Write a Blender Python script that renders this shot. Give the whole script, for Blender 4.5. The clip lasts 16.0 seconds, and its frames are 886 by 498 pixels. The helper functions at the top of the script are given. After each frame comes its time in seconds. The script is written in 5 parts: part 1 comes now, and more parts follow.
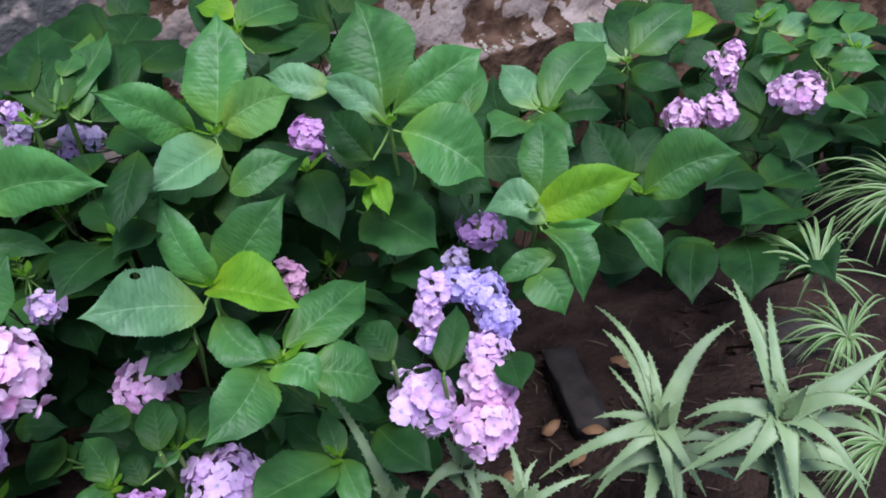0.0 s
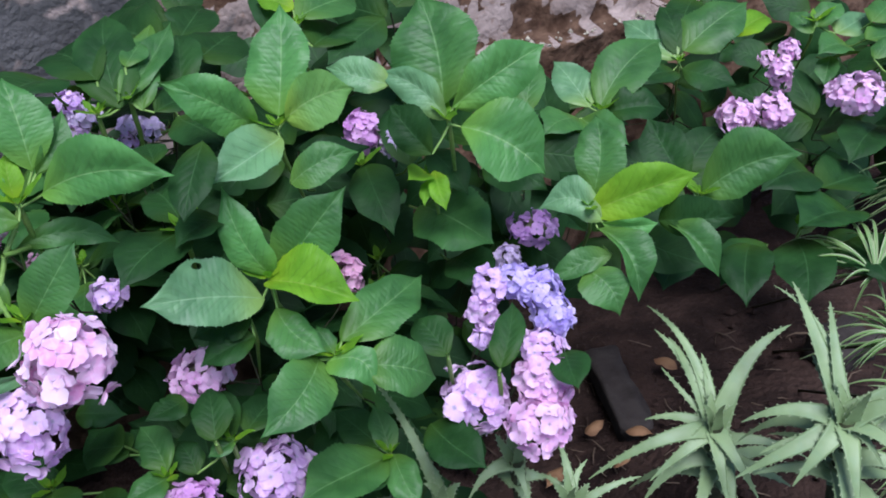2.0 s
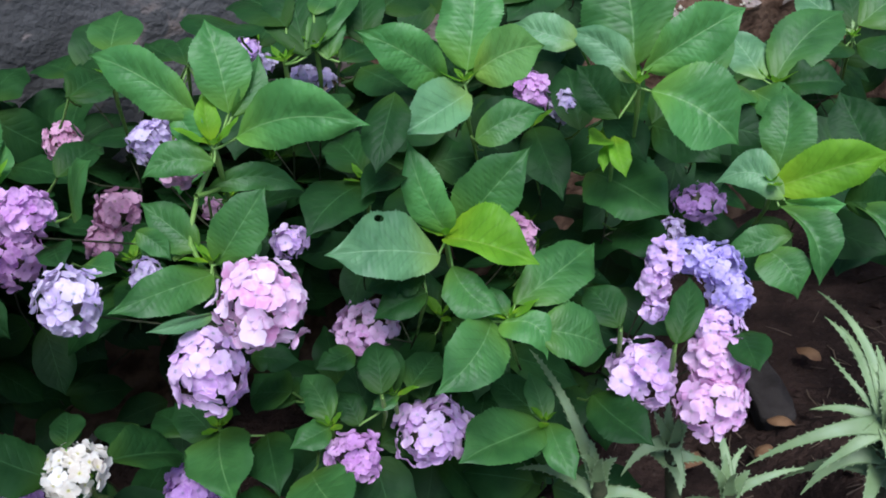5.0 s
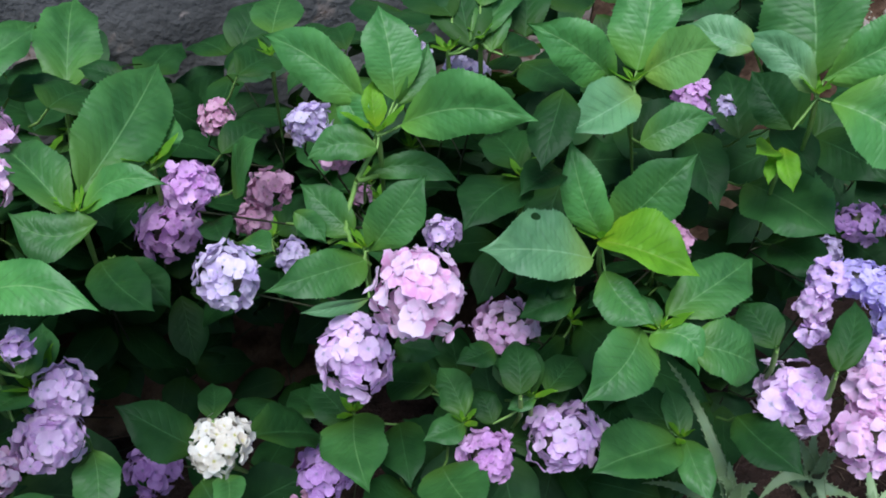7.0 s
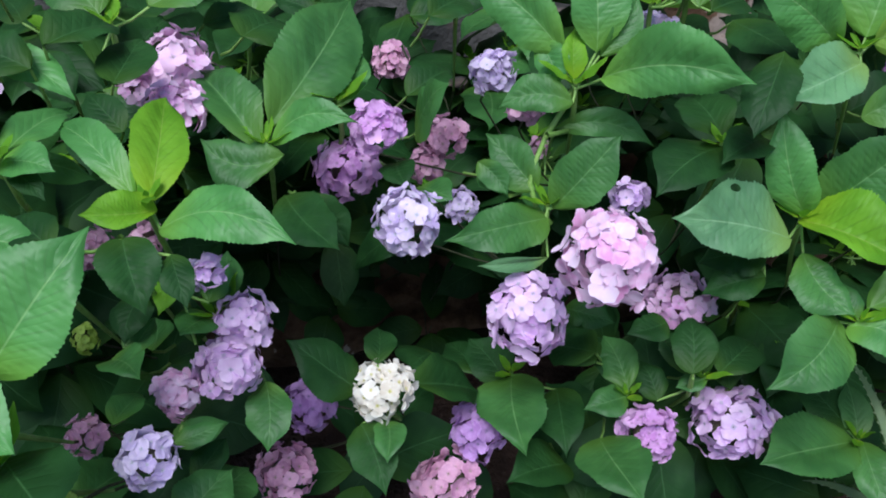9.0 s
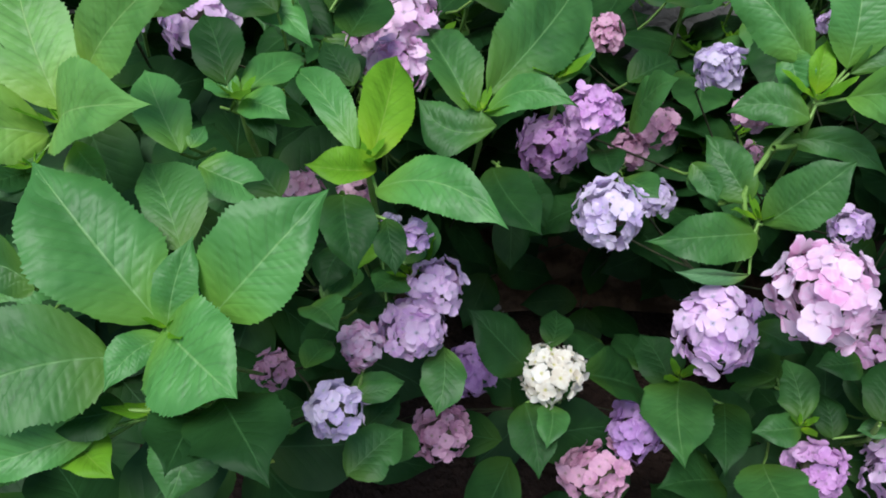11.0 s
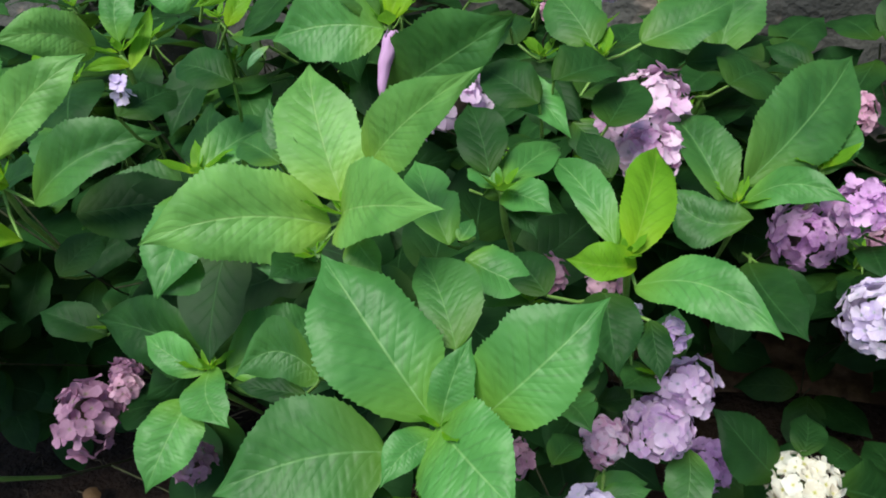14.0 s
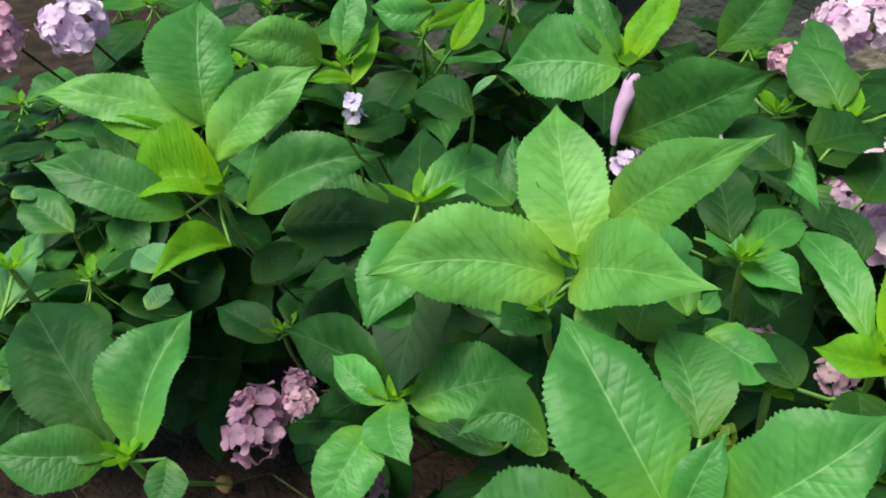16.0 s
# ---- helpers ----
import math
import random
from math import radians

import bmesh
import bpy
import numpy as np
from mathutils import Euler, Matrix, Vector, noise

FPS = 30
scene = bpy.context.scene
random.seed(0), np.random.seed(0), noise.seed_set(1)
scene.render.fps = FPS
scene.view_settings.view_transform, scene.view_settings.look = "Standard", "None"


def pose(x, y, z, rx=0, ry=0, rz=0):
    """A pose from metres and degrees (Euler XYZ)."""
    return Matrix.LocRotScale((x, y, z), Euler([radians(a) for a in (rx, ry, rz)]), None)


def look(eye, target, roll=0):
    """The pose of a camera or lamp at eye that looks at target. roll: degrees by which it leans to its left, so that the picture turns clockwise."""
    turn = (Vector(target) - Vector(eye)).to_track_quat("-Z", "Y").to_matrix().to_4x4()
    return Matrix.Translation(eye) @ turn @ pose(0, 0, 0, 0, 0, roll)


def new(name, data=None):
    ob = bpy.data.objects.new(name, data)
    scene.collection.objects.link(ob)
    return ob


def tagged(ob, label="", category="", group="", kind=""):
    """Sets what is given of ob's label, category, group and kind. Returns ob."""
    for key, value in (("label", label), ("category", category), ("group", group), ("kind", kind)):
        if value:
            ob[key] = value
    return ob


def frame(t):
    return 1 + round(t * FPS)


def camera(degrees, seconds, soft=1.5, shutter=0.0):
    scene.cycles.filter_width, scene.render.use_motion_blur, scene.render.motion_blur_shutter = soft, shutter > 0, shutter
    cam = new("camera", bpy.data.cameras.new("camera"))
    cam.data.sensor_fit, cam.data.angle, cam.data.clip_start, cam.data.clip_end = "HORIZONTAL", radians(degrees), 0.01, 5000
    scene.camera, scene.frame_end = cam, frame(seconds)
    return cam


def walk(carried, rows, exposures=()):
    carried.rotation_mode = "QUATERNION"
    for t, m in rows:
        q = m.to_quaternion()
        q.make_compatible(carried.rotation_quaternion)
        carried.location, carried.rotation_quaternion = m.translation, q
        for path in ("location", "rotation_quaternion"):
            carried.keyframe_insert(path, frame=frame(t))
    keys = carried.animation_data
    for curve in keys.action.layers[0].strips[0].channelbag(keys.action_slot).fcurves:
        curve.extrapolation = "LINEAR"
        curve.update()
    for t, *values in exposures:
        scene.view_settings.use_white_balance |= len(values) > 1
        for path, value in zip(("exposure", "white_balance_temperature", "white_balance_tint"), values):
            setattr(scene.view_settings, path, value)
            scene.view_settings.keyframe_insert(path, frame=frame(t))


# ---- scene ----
cam = camera(53.9, 16.0, soft=1.9)
PATH = [
    (0, (0.038, 0.094, 1.331), (-0.064, 1.814, 0.314), -7.3),
    (0.5, (0.030, 0.094, 1.330), (-0.087, 1.810, 0.310), -7.5),
    (1, (0.017, 0.097, 1.328), (-0.111, 1.810, 0.303), -7.7),
    (1.5, (0.007, 0.100, 1.330), (-0.148, 1.816, 0.315), -7.5),
    (2, (0.001, 0.097, 1.330), (-0.166, 1.813, 0.316), -7.3),
    (2.5, (-0.013, 0.094, 1.331), (-0.197, 1.809, 0.319), -6.9),
    (3, (-0.028, 0.098, 1.328), (-0.244, 1.809, 0.314), -7.4),
    (3.5, (-0.042, 0.101, 1.327), (-0.280, 1.794, 0.290), -8.1),
    (4, (-0.058, 0.099, 1.320), (-0.343, 1.778, 0.270), -8.5),
    (4.2, (-0.069, 0.100, 1.317), (-0.367, 1.775, 0.266), -8.2),
    (6.3, (-0.154, 0.103, 1.326), (-0.672, 1.737, 0.295), -6.8),
    (6.5, (-0.161, 0.101, 1.324), (-0.695, 1.732, 0.296), -6.7),
    (7, (-0.177, 0.104, 1.320), (-0.759, 1.714, 0.286), -6.7),
    (7.5, (-0.197, 0.102, 1.317), (-0.838, 1.688, 0.281), -6.5),
    (8, (-0.224, 0.103, 1.313), (-0.941, 1.648, 0.264), -6.7),
    (8.5, (-0.244, 0.104, 1.309), (-1.017, 1.607, 0.240), -6.2),
    (9, (-0.257, 0.105, 1.305), (-1.070, 1.573, 0.218), -6.2),
    (9.5, (-0.277, 0.102, 1.303), (-1.166, 1.517, 0.204), -6.3),
    (9.7, (-0.285, 0.101, 1.302), (-1.196, 1.495, 0.195), -6.0),
    (11.8, (-0.326, 0.095, 1.350), (-1.485, 1.246, 0.195), -4.4),
    (12, (-0.328, 0.093, 1.348), (-1.518, 1.230, 0.211), -5.9),
    (12.5, (-0.342, 0.094, 1.347), (-1.580, 1.183, 0.215), -8.1),
    (13, (-0.352, 0.094, 1.350), (-1.652, 1.155, 0.262), -8.1),
    (13.5, (-0.367, 0.086, 1.353), (-1.726, 1.106, 0.297), -8.0),
    (14, (-0.386, 0.074, 1.365), (-1.765, 1.080, 0.323), -7.4),
    (14.5, (-0.407, 0.062, 1.366), (-1.826, 1.035, 0.348), -7.9),
    (15, (-0.442, 0.049, 1.370), (-1.914, 0.949, 0.358), -7.0),
    (15.5, (-0.460, 0.042, 1.371), (-1.970, 0.894, 0.374), -6.0),
    (16, (-0.479, 0.033, 1.376), (-2.023, 0.831, 0.386), -4.6),
]
EXPOSURE = [(0.0, 0.91, 5500, 23), (3.8, 0.90, 5500, 21), (6.5, 0.81, 5500, 12), (9.5, 0.78, 5650, 13), (12.5, 0.77, 6100, 6), (14.5, 0.98, 6400, -1), (16.0, 1.08, 6800, -13)]
walk(cam, [(t, look(eye, target, roll)) for t, eye, target, roll in PATH], EXPOSURE)

# ---- light: soft open shade under a bright evening sky ----
world = bpy.data.worlds.new("world")
scene.world = world
world.use_nodes = True
wn = world.node_tree
sky = wn.nodes.new("ShaderNodeTexSky")
sky.sky_type, sky.sun_disc = "NISHITA", False
sky.sun_elevation, sky.sun_rotation = radians(61), radians(155)
wn.links.new(sky.outputs[0], wn.nodes["Background"].inputs[0])
wn.nodes["Background"].inputs[1].default_value = 0.066
sun_data = bpy.data.lights.new("sun", "SUN")
sun_data.energy, sun_data.angle, sun_data.color = 2.75, radians(30), (1.0, 0.96, 0.88)
sun = new("sun", sun_data)
sun.matrix_world = look((0.45, -1.15, 4.2), (-0.4, 0.7, 0.6))


# ---- materials ----
class Nodes:
    def __init__(self, name):
        self.mat = bpy.data.materials.new(name)
        self.mat.use_nodes = True
        self.tree = self.mat.node_tree
        self.bsdf = self.tree.nodes["Principled BSDF"]
        self.out = self.tree.nodes["Material Output"]

    def add(self, kind, **props):
        n = self.tree.nodes.new("ShaderNode" + kind)
        for key, value in props.items():
            n.inputs[key].default_value = value
        return n

    def link(self, a, b):
        self.tree.links.new(a, b)

    def math(self, op, a, b=None):
        n = self.tree.nodes.new("ShaderNodeMath")
        n.operation = op
        for i, v in enumerate((a, b)):
            if v is None:
                continue
            if isinstance(v, (int, float)):
                n.inputs[i].default_value = v
            else:
                self.link(v, n.inputs[i])
        return n.outputs[0]

    def ramp(self, fac, lo, hi):
        n = self.tree.nodes.new("ShaderNodeMapRange")
        n.interpolation_type = "SMOOTHSTEP"
        self.link(fac, n.inputs[0])
        n.inputs[1].default_value, n.inputs[2].default_value = lo, hi
        return n.outputs[0]

    def mix(self, fac, a, b, mode="MIX"):
        n = self.tree.nodes.new("ShaderNodeMix")
        n.data_type, n.blend_type = "RGBA", mode
        for s, v in ((n.inputs[0], fac), (n.inputs[6], a), (n.inputs[7], b)):
            if isinstance(v, (int, float)):
                s.default_value = v
            elif isinstance(v, tuple):
                s.default_value = (*v, 1.0)
            else:
                self.link(v, s)
        return n.outputs[2]

    def noise(self, scale, detail=4.0, coord="Object"):
        tc = self.tree.nodes.new("ShaderNodeTexCoord")
        n = self.add("TexNoise", Scale=scale, Detail=detail)
        self.link(tc.outputs[coord], n.inputs["Vector"])
        return n.outputs[0]

    def bump(self, height, strength, distance=0.01):
        n = self.add("Bump", Strength=strength, Distance=distance)
        self.link(height, n.inputs["Height"])
        self.link(n.outputs[0], self.bsdf.inputs["Normal"])
        return n.outputs[0]

    def shine(self, roughness, specular=0.5):
        self.bsdf.inputs["Roughness"].default_value = roughness
        self.bsdf.inputs["Specular IOR Level"].default_value = specular

    def thin(self, colour, amount):
        """Lets light through, as leaves and petals do."""
        tr = self.tree.nodes.new("ShaderNodeBsdfTranslucent")
        self.link(colour, tr.inputs[0])
        m = self.tree.nodes.new("ShaderNodeMixShader")
        m.inputs[0].default_value = amount
        self.link(self.bsdf.outputs[0], m.inputs[1])
        self.link(tr.outputs[0], m.inputs[2])
        self.link(m.outputs[0], self.out.inputs[0])


def leaf_material(name, low, high, vein, rough=0.42, through_light=0.25, gloss=0.32, vary=0.32):
    n = Nodes(name)
    uv = n.tree.nodes.new("ShaderNodeUVMap")
    sep = n.tree.nodes.new("ShaderNodeSeparateXYZ")
    n.link(uv.outputs[0], sep.inputs[0])
    u, side = sep.outputs[0], n.math("ABSOLUTE", n.math("SUBTRACT", sep.outputs[1], 0.5))
    side = n.math("MULTIPLY", side, 2.0)
    p = n.math("SUBTRACT", n.math("MULTIPLY", u, 8.0), n.math("MULTIPLY", n.math("POWER", side, 0.8), 2.0))
    saw = n.math("ABSOLUTE", n.math("SUBTRACT", n.math("FRACT", p), 0.5))
    lateral = n.math("MULTIPLY", n.ramp(saw, 0.455, 0.495), n.ramp(side, 1.0, 0.55))
    rib = n.ramp(side, 0.034, 0.010)
    veins = n.math("MAXIMUM", rib, n.math("MULTIPLY", lateral, 0.20))
    info = n.tree.nodes.new("ShaderNodeObjectInfo")
    blotch = n.noise(22.0, 3.0)
    col = n.mix(n.ramp(blotch, 0.3, 0.7), tuple(0.88 * c for c in low), tuple(1.06 * c for c in high))
    # Crease shading along the side veins, painted in as a darker green.
    groove_shade = n.math("MULTIPLY", n.math("MULTIPLY", n.ramp(saw, 0.40, 0.475), n.ramp(side, 1.0, 0.4)), 0.42)
    col = n.mix(groove_shade, col, tuple(0.5 * c for c in low))
    col = n.mix(n.math("MULTIPLY", info.outputs["Random"], vary), col, tuple(0.55 * c for c in low))
    col = n.mix(n.math("MULTIPLY", n.ramp(u, 0.38, 0.0), 0.55), col, tuple(min(1.0, c * k) for c, k in zip(high, (1.9, 1.3, 0.55))))
    speck = n.ramp(n.noise(240.0, 2.0), 0.74, 0.80)
    col = n.mix(n.math("MULTIPLY", speck, 0.35), col, vein)
    col = n.mix(n.math("MULTIPLY", veins, 0.52), col, vein)
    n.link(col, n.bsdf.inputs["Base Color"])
    n.shine(rough + 0.06, gloss)
    pillow = n.math("POWER", n.math("ABSOLUTE", n.math("SINE", n.math("MULTIPLY", n.math("ADD", p, 0.5), math.pi))), 0.45)
    height = n.math("MULTIPLY", n.math("MULTIPLY", pillow, 0.8), n.ramp(side, 0.92, 0.3))
    height = n.math("SUBTRACT", height, n.math("MULTIPLY", rib, 0.8))
    height = n.math("ADD", height, n.math("MULTIPLY", n.noise(130.0, 3.0), 0.7))
    height = n.math("ADD", height, n.math("MULTIPLY", n.noise(38.0, 2.0), 2.2))
    n.bump(height, 0.25, 0.0030)
    n.thin(n.mix(0.5, col, (0.22, 0.5, 0.04), "MIX"), through_light)
    return n.mat


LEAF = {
    # l: leaf green brightened to paint in the stronger light on upper whorls
    "l": leaf_material("lit young hydrangea leaf", (0.120, 0.315, 0.064), (0.200, 0.435, 0.104), (0.34, 0.54, 0.18), 0.40, 0.34, 0.36, 0.3),
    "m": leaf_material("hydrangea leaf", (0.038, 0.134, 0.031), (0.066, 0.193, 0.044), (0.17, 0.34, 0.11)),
    # d: old-leaf green darkened further, painting in shade within and behind the bushes
    "d": leaf_material("old hydrangea leaf darkened for shade", (0.011, 0.045, 0.011), (0.021, 0.072, 0.016), (0.05, 0.13, 0.04), 0.48, 0.12, 0.15, 0.5),
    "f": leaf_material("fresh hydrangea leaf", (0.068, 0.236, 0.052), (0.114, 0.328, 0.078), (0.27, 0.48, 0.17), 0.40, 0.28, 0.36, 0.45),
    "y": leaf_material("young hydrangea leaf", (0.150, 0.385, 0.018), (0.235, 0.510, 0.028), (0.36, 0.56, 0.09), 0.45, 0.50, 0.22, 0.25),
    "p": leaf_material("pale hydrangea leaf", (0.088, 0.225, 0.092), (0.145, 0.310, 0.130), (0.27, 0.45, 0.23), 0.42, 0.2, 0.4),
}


def plain(name, low, high, scale=30.0, rough=0.6, bump=0.3, through_light=0.0):
    n = Nodes(name)
    a = n.noise(scale, 5.0)
    col = n.mix(n.ramp(a, 0.3, 0.7), low, high)
    info = n.tree.nodes.new("ShaderNodeObjectInfo")
    col = n.mix(n.math("MULTIPLY", info.outputs["Random"], 0.3), col, tuple(0.7 * c for c in low))
    n.link(col, n.bsdf.inputs["Base Color"])
    n.shine(rough, 0.35)
    n.bump(n.noise(scale * 5, 4.0), bump, 0.004)
    if through_light:
        n.thin(col, through_light)
    return n.mat


STEM = plain("green stem", (0.15, 0.29, 0.05), (0.23, 0.38, 0.09), 60.0, 0.5)
TWIG = plain("brown twig", (0.030, 0.038, 0.015), (0.075, 0.078, 0.036), 80.0, 0.8)


def petal_material(name, low, high, eye):
    n = Nodes(name)
    uv = n.tree.nodes.new("ShaderNodeUVMap")
    sep = n.tree.nodes.new("ShaderNodeSeparateXYZ")
    n.link(uv.outputs[0], sep.inputs[0])
    info = n.tree.nodes.new("ShaderNodeObjectInfo")
    col = n.mix(info.outputs["Random"], tuple(c * k for c, k in zip(low, (1.0, 0.97, 1.0))), tuple(min(0.93, c * 1.05) for c in high))
    col = n.mix(n.math("MULTIPLY", n.ramp(n.noise(2.2, 3.0), 0.40, 0.65), 0.45), col, tuple(min(0.92, c * 1.12) for c in high))
    col = n.mix(n.math("MULTIPLY", n.ramp(sep.outputs[0], 0.75, 1.0), 0.3), col, tuple(min(0.95, c * 1.2) for c in high))
    col = n.mix(n.ramp(sep.outputs[0], 0.22, 0.05), col, eye)
    n.link(col, n.bsdf.inputs["Base Color"])
    n.shine(0.55, 0.25)
    n.bump(n.noise(3.5, 4.0), 0.25, 0.002)
    n.thin(col, 0.36)
    return n.mat


PETAL = {
    "pink": petal_material("pink petals", (0.80, 0.37, 0.64), (0.94, 0.70, 0.85), (0.60, 0.40, 0.55)),
    "pink2": petal_material("soft pink petals", (0.71, 0.36, 0.65), (0.89, 0.64, 0.81), (0.55, 0.42, 0.52)),
    "lav": petal_material("lavender petals", (0.56, 0.35, 0.74), (0.82, 0.63, 0.90), (0.48, 0.40, 0.60)),
    "lilac": petal_material("lilac petals", (0.66, 0.41, 0.74), (0.88, 0.67, 0.90), (0.50, 0.45, 0.58)),
    "violet": petal_material("violet petals", (0.40, 0.20, 0.52), (0.60, 0.38, 0.69), (0.28, 0.20, 0.38)),
    "purple": petal_material("mauve purple petals", (0.53, 0.24, 0.57), (0.78, 0.50, 0.78), (0.45, 0.26, 0.45)),
    "blue": petal_material("pale blue petals", (0.58, 0.46, 0.76), (0.80, 0.70, 0.87), (0.55, 0.56, 0.62)),
    "dusty": petal_material("faded dusty pink petals", (0.54, 0.25, 0.41), (0.74, 0.46, 0.60), (0.42, 0.30, 0.28)),
    "mauve": petal_material("faded mauve petals", (0.40, 0.19, 0.33), (0.58, 0.33, 0.48), (0.40, 0.32, 0.26)),
    "iris": petal_material("blue violet petals", (0.41, 0.33, 0.77), (0.69, 0.60, 0.90), (0.45, 0.42, 0.62)),
    "green": petal_material("unopened green buds", (0.34, 0.52, 0.06), (0.55, 0.70, 0.14), (0.36, 0.50, 0.10)),
    "cream": petal_material("cream white petals", (0.76, 0.70, 0.55), (0.86, 0.82, 0.75), (0.65, 0.62, 0.22)),
}
# Stands for the inner stalks, coloured dark for the shade between florets.
HEAD_CORE = plain("shaded flower head core", (0.07, 0.08, 0.04), (0.13, 0.13, 0.07), 60.0, 0.7)


# ---- building blocks ----
def mesh_of(name, verts, faces, mats, uvs=None, slots=None, smooth=True):
    me = bpy.data.meshes.new(name)
    me.from_pydata([tuple(v) for v in verts], [], faces)
    for m in mats:
        me.materials.append(m)
    if uvs is not None:
        layer = me.uv_layers.new(name="UVMap")
        for loop in me.loops:
            layer.data[loop.index].uv = uvs[loop.vertex_index]
    if slots is not None:
        for poly, s in zip(me.polygons, slots):
            poly.material_index = s
    if smooth:
        for poly in me.polygons:
            poly.use_smooth = True
    return me


def part(name, me, parent, m=Matrix(), label=""):
    ob = new(name, me)
    ob.parent = parent
    ob.matrix_basis = m
    if label:
        ob["label"] = label
    return ob


def tube(points, radii, sides=6):
    """Vertices and faces of a tapered tube along points."""
    verts, faces = [], []
    pts = [Vector(p) for p in points]
    for i, p in enumerate(pts):
        d = (pts[min(i + 1, len(pts) - 1)] - pts[max(i - 1, 0)]).normalized()
        a = d.cross(Vector((0.3, 0.9, 0.2))).normalized()
        b = d.cross(a)
        for k in range(sides):
            w = 2 * math.pi * k / sides
            verts.append(p + (a * math.cos(w) + b * math.sin(w)) * radii[i])
    for i in range(len(pts) - 1):
        for k in range(sides):
            q = (k + 1) % sides
            faces.append((i * sides + k, i * sides + q, (i + 1) * sides + q, (i + 1) * sides + k))
    faces.append(tuple(range((len(pts) - 1) * sides, len(pts) * sides)))
    return verts, faces


def outline(u):
    """Half width of a leaf along its length: a rounded base, the widest part before the middle, a drawn-out tip."""
    at = np.array([0.0, 0.03, 0.09, 0.18, 0.30, 0.42, 0.54, 0.66, 0.77, 0.86, 0.93, 0.97, 1.0])
    wide = np.array([0.0, 0.29, 0.60, 0.86, 0.99, 1.0, 0.96, 0.84, 0.60, 0.31, 0.12, 0.05, 0.0])
    slope = np.gradient(wide, at)
    i = np.clip(np.searchsorted(at, u, side="right") - 1, 0, len(at) - 2)
    h = at[i + 1] - at[i]
    f = (u - at[i]) / h
    f2, f3 = f * f, f * f * f
    w = (2 * f3 - 3 * f2 + 1) * wide[i] + (f3 - 2 * f2 + f) * h * slope[i] + (3 * f2 - 2 * f3) * wide[i + 1] + (f3 - f2) * h * slope[i + 1]
    return np.maximum(w, 0.0)


def leaf_mesh(length, width, arch, fold, mat, rng, rows=96, half=5, petiole=None, bow=None, sides=None, relief=0.012, uneven=0.0, hole=()):
    """A broad, pointed, saw-edged leaf from the origin along +Y, facing +Z, creased along its midrib and puffed
    up between its side veins. bow: how far the midrib bends aside, as a share of the length; sides: how many
    degrees each half is folded up (by default both alike, from fold); uneven: how much wider the left half is."""
    u = np.linspace(0, 1, rows + 1)[:, None]
    ring = np.linspace(0, 0.93, half) if half > 2 else np.linspace(0, 0.6, half)
    v = np.concatenate((-ring[:0:-1], ring))
    v = np.concatenate(((-1.0,), v, (1.0,)))[None, :]
    across = v.shape[1]
    for at, aside in hole:
        v = np.broadcast_to(v, (rows + 1, across)).copy()
        column = (across - 1) // 2 + aside * (half - 2)
        near = np.abs(u[:, 0] - at) < 0.044
        mid, gap = (v[0, column] + v[0, column + aside]) / 2, abs(v[0, column + aside] - v[0, column]) / 2
        bulge = gap * np.sqrt(np.maximum(0.0, 1 - ((u[near, 0] - at) / 0.043) ** 2))
        v[near, column], v[near, column + aside] = mid - aside * bulge, mid + aside * bulge
    warp = u ** rng.uniform(0.86, 1.14)
    w = outline(warp)
    if sides is None:
        lift = math.degrees(math.atan(fold))
        sides = (lift + rng.uniform(-9, 9), lift + rng.uniform(-9, 9))
        bow = rng.uniform(-0.06, 0.06)
    ph, tip_drop = rng.uniform(0, 6.28), rng.uniform(0.0, 0.10 if relief > 0.015 else 0.20)
    amp = rng.uniform(0.008, 0.026) * length
    lobe = 1.0 + 0.05 * np.sin(7.3 * u + ph + np.sign(v) * 1.3) + 0.03 * np.sin(17 * u + 2 * ph - np.sign(v) * 2.1)
    reach = np.abs(v) * w * width * 0.5 * lobe * (1 - uneven * np.sign(v))
    if rows > 40:
        step = np.arange(rows + 1)[:, None] % 4
        tooth = np.choose(step, (0.0, 0.020, 0.040, 0.058)) * (0.7 + 0.35 * np.sin(u * 31 + ph) + 0.35 * np.sin(u * 83 + 3 * ph)) * (u > 0.10) * (u < 0.955)
        reach = reach * (1.0 + tooth * (np.abs(v) == 1))
    bite_side, bite_at = rng.choice((-1, 1)), rng.uniform(0.3, 0.85)
    bite = rng.uniform(0.08, 0.3) if rng.random() < 0.16 and relief < 0.015 else 0.0
    reach = reach * (1.0 - bite * (v * bite_side > 0) * np.exp(-((u - bite_at) / 0.04) ** 2))
    angle = np.radians(np.where(v < 0, sides[0], sides[1])) * (1.15 - 0.55 * u + 0.18 * np.sin(4 * u + ph))
    x = np.sign(v) * reach * np.cos(angle)
    z = reach * np.sin(angle)
    z = z + 4 * arch * u * (1 - u) * length - tip_drop * length * np.maximum(0.0, u - 0.66) ** 2 * 4
    z = z - 0.13 * width * w * v ** 4 * (0.6 + 0.4 * np.sin(ph + 3 * u))
    z = z + amp * np.sin(u * 13 + ph + 1.5 * v) * v * v
    if rows > 40:
        vein = 7.6 * u - 1.9 * np.abs(v) ** 0.85
        puff = np.abs(np.sin(np.pi * vein)) ** 0.6 - 0.7
        z = z + relief * width * puff * np.sin(np.pi * np.clip(np.abs(v) * 1.05, 0, 1)) ** 0.7 * w
    x = x + 4 * bow * length * u * (1 - u)
    y = u * length + 0.05 * length * np.abs(v) * (1 - u) * np.minimum(1.0, 6 * u)
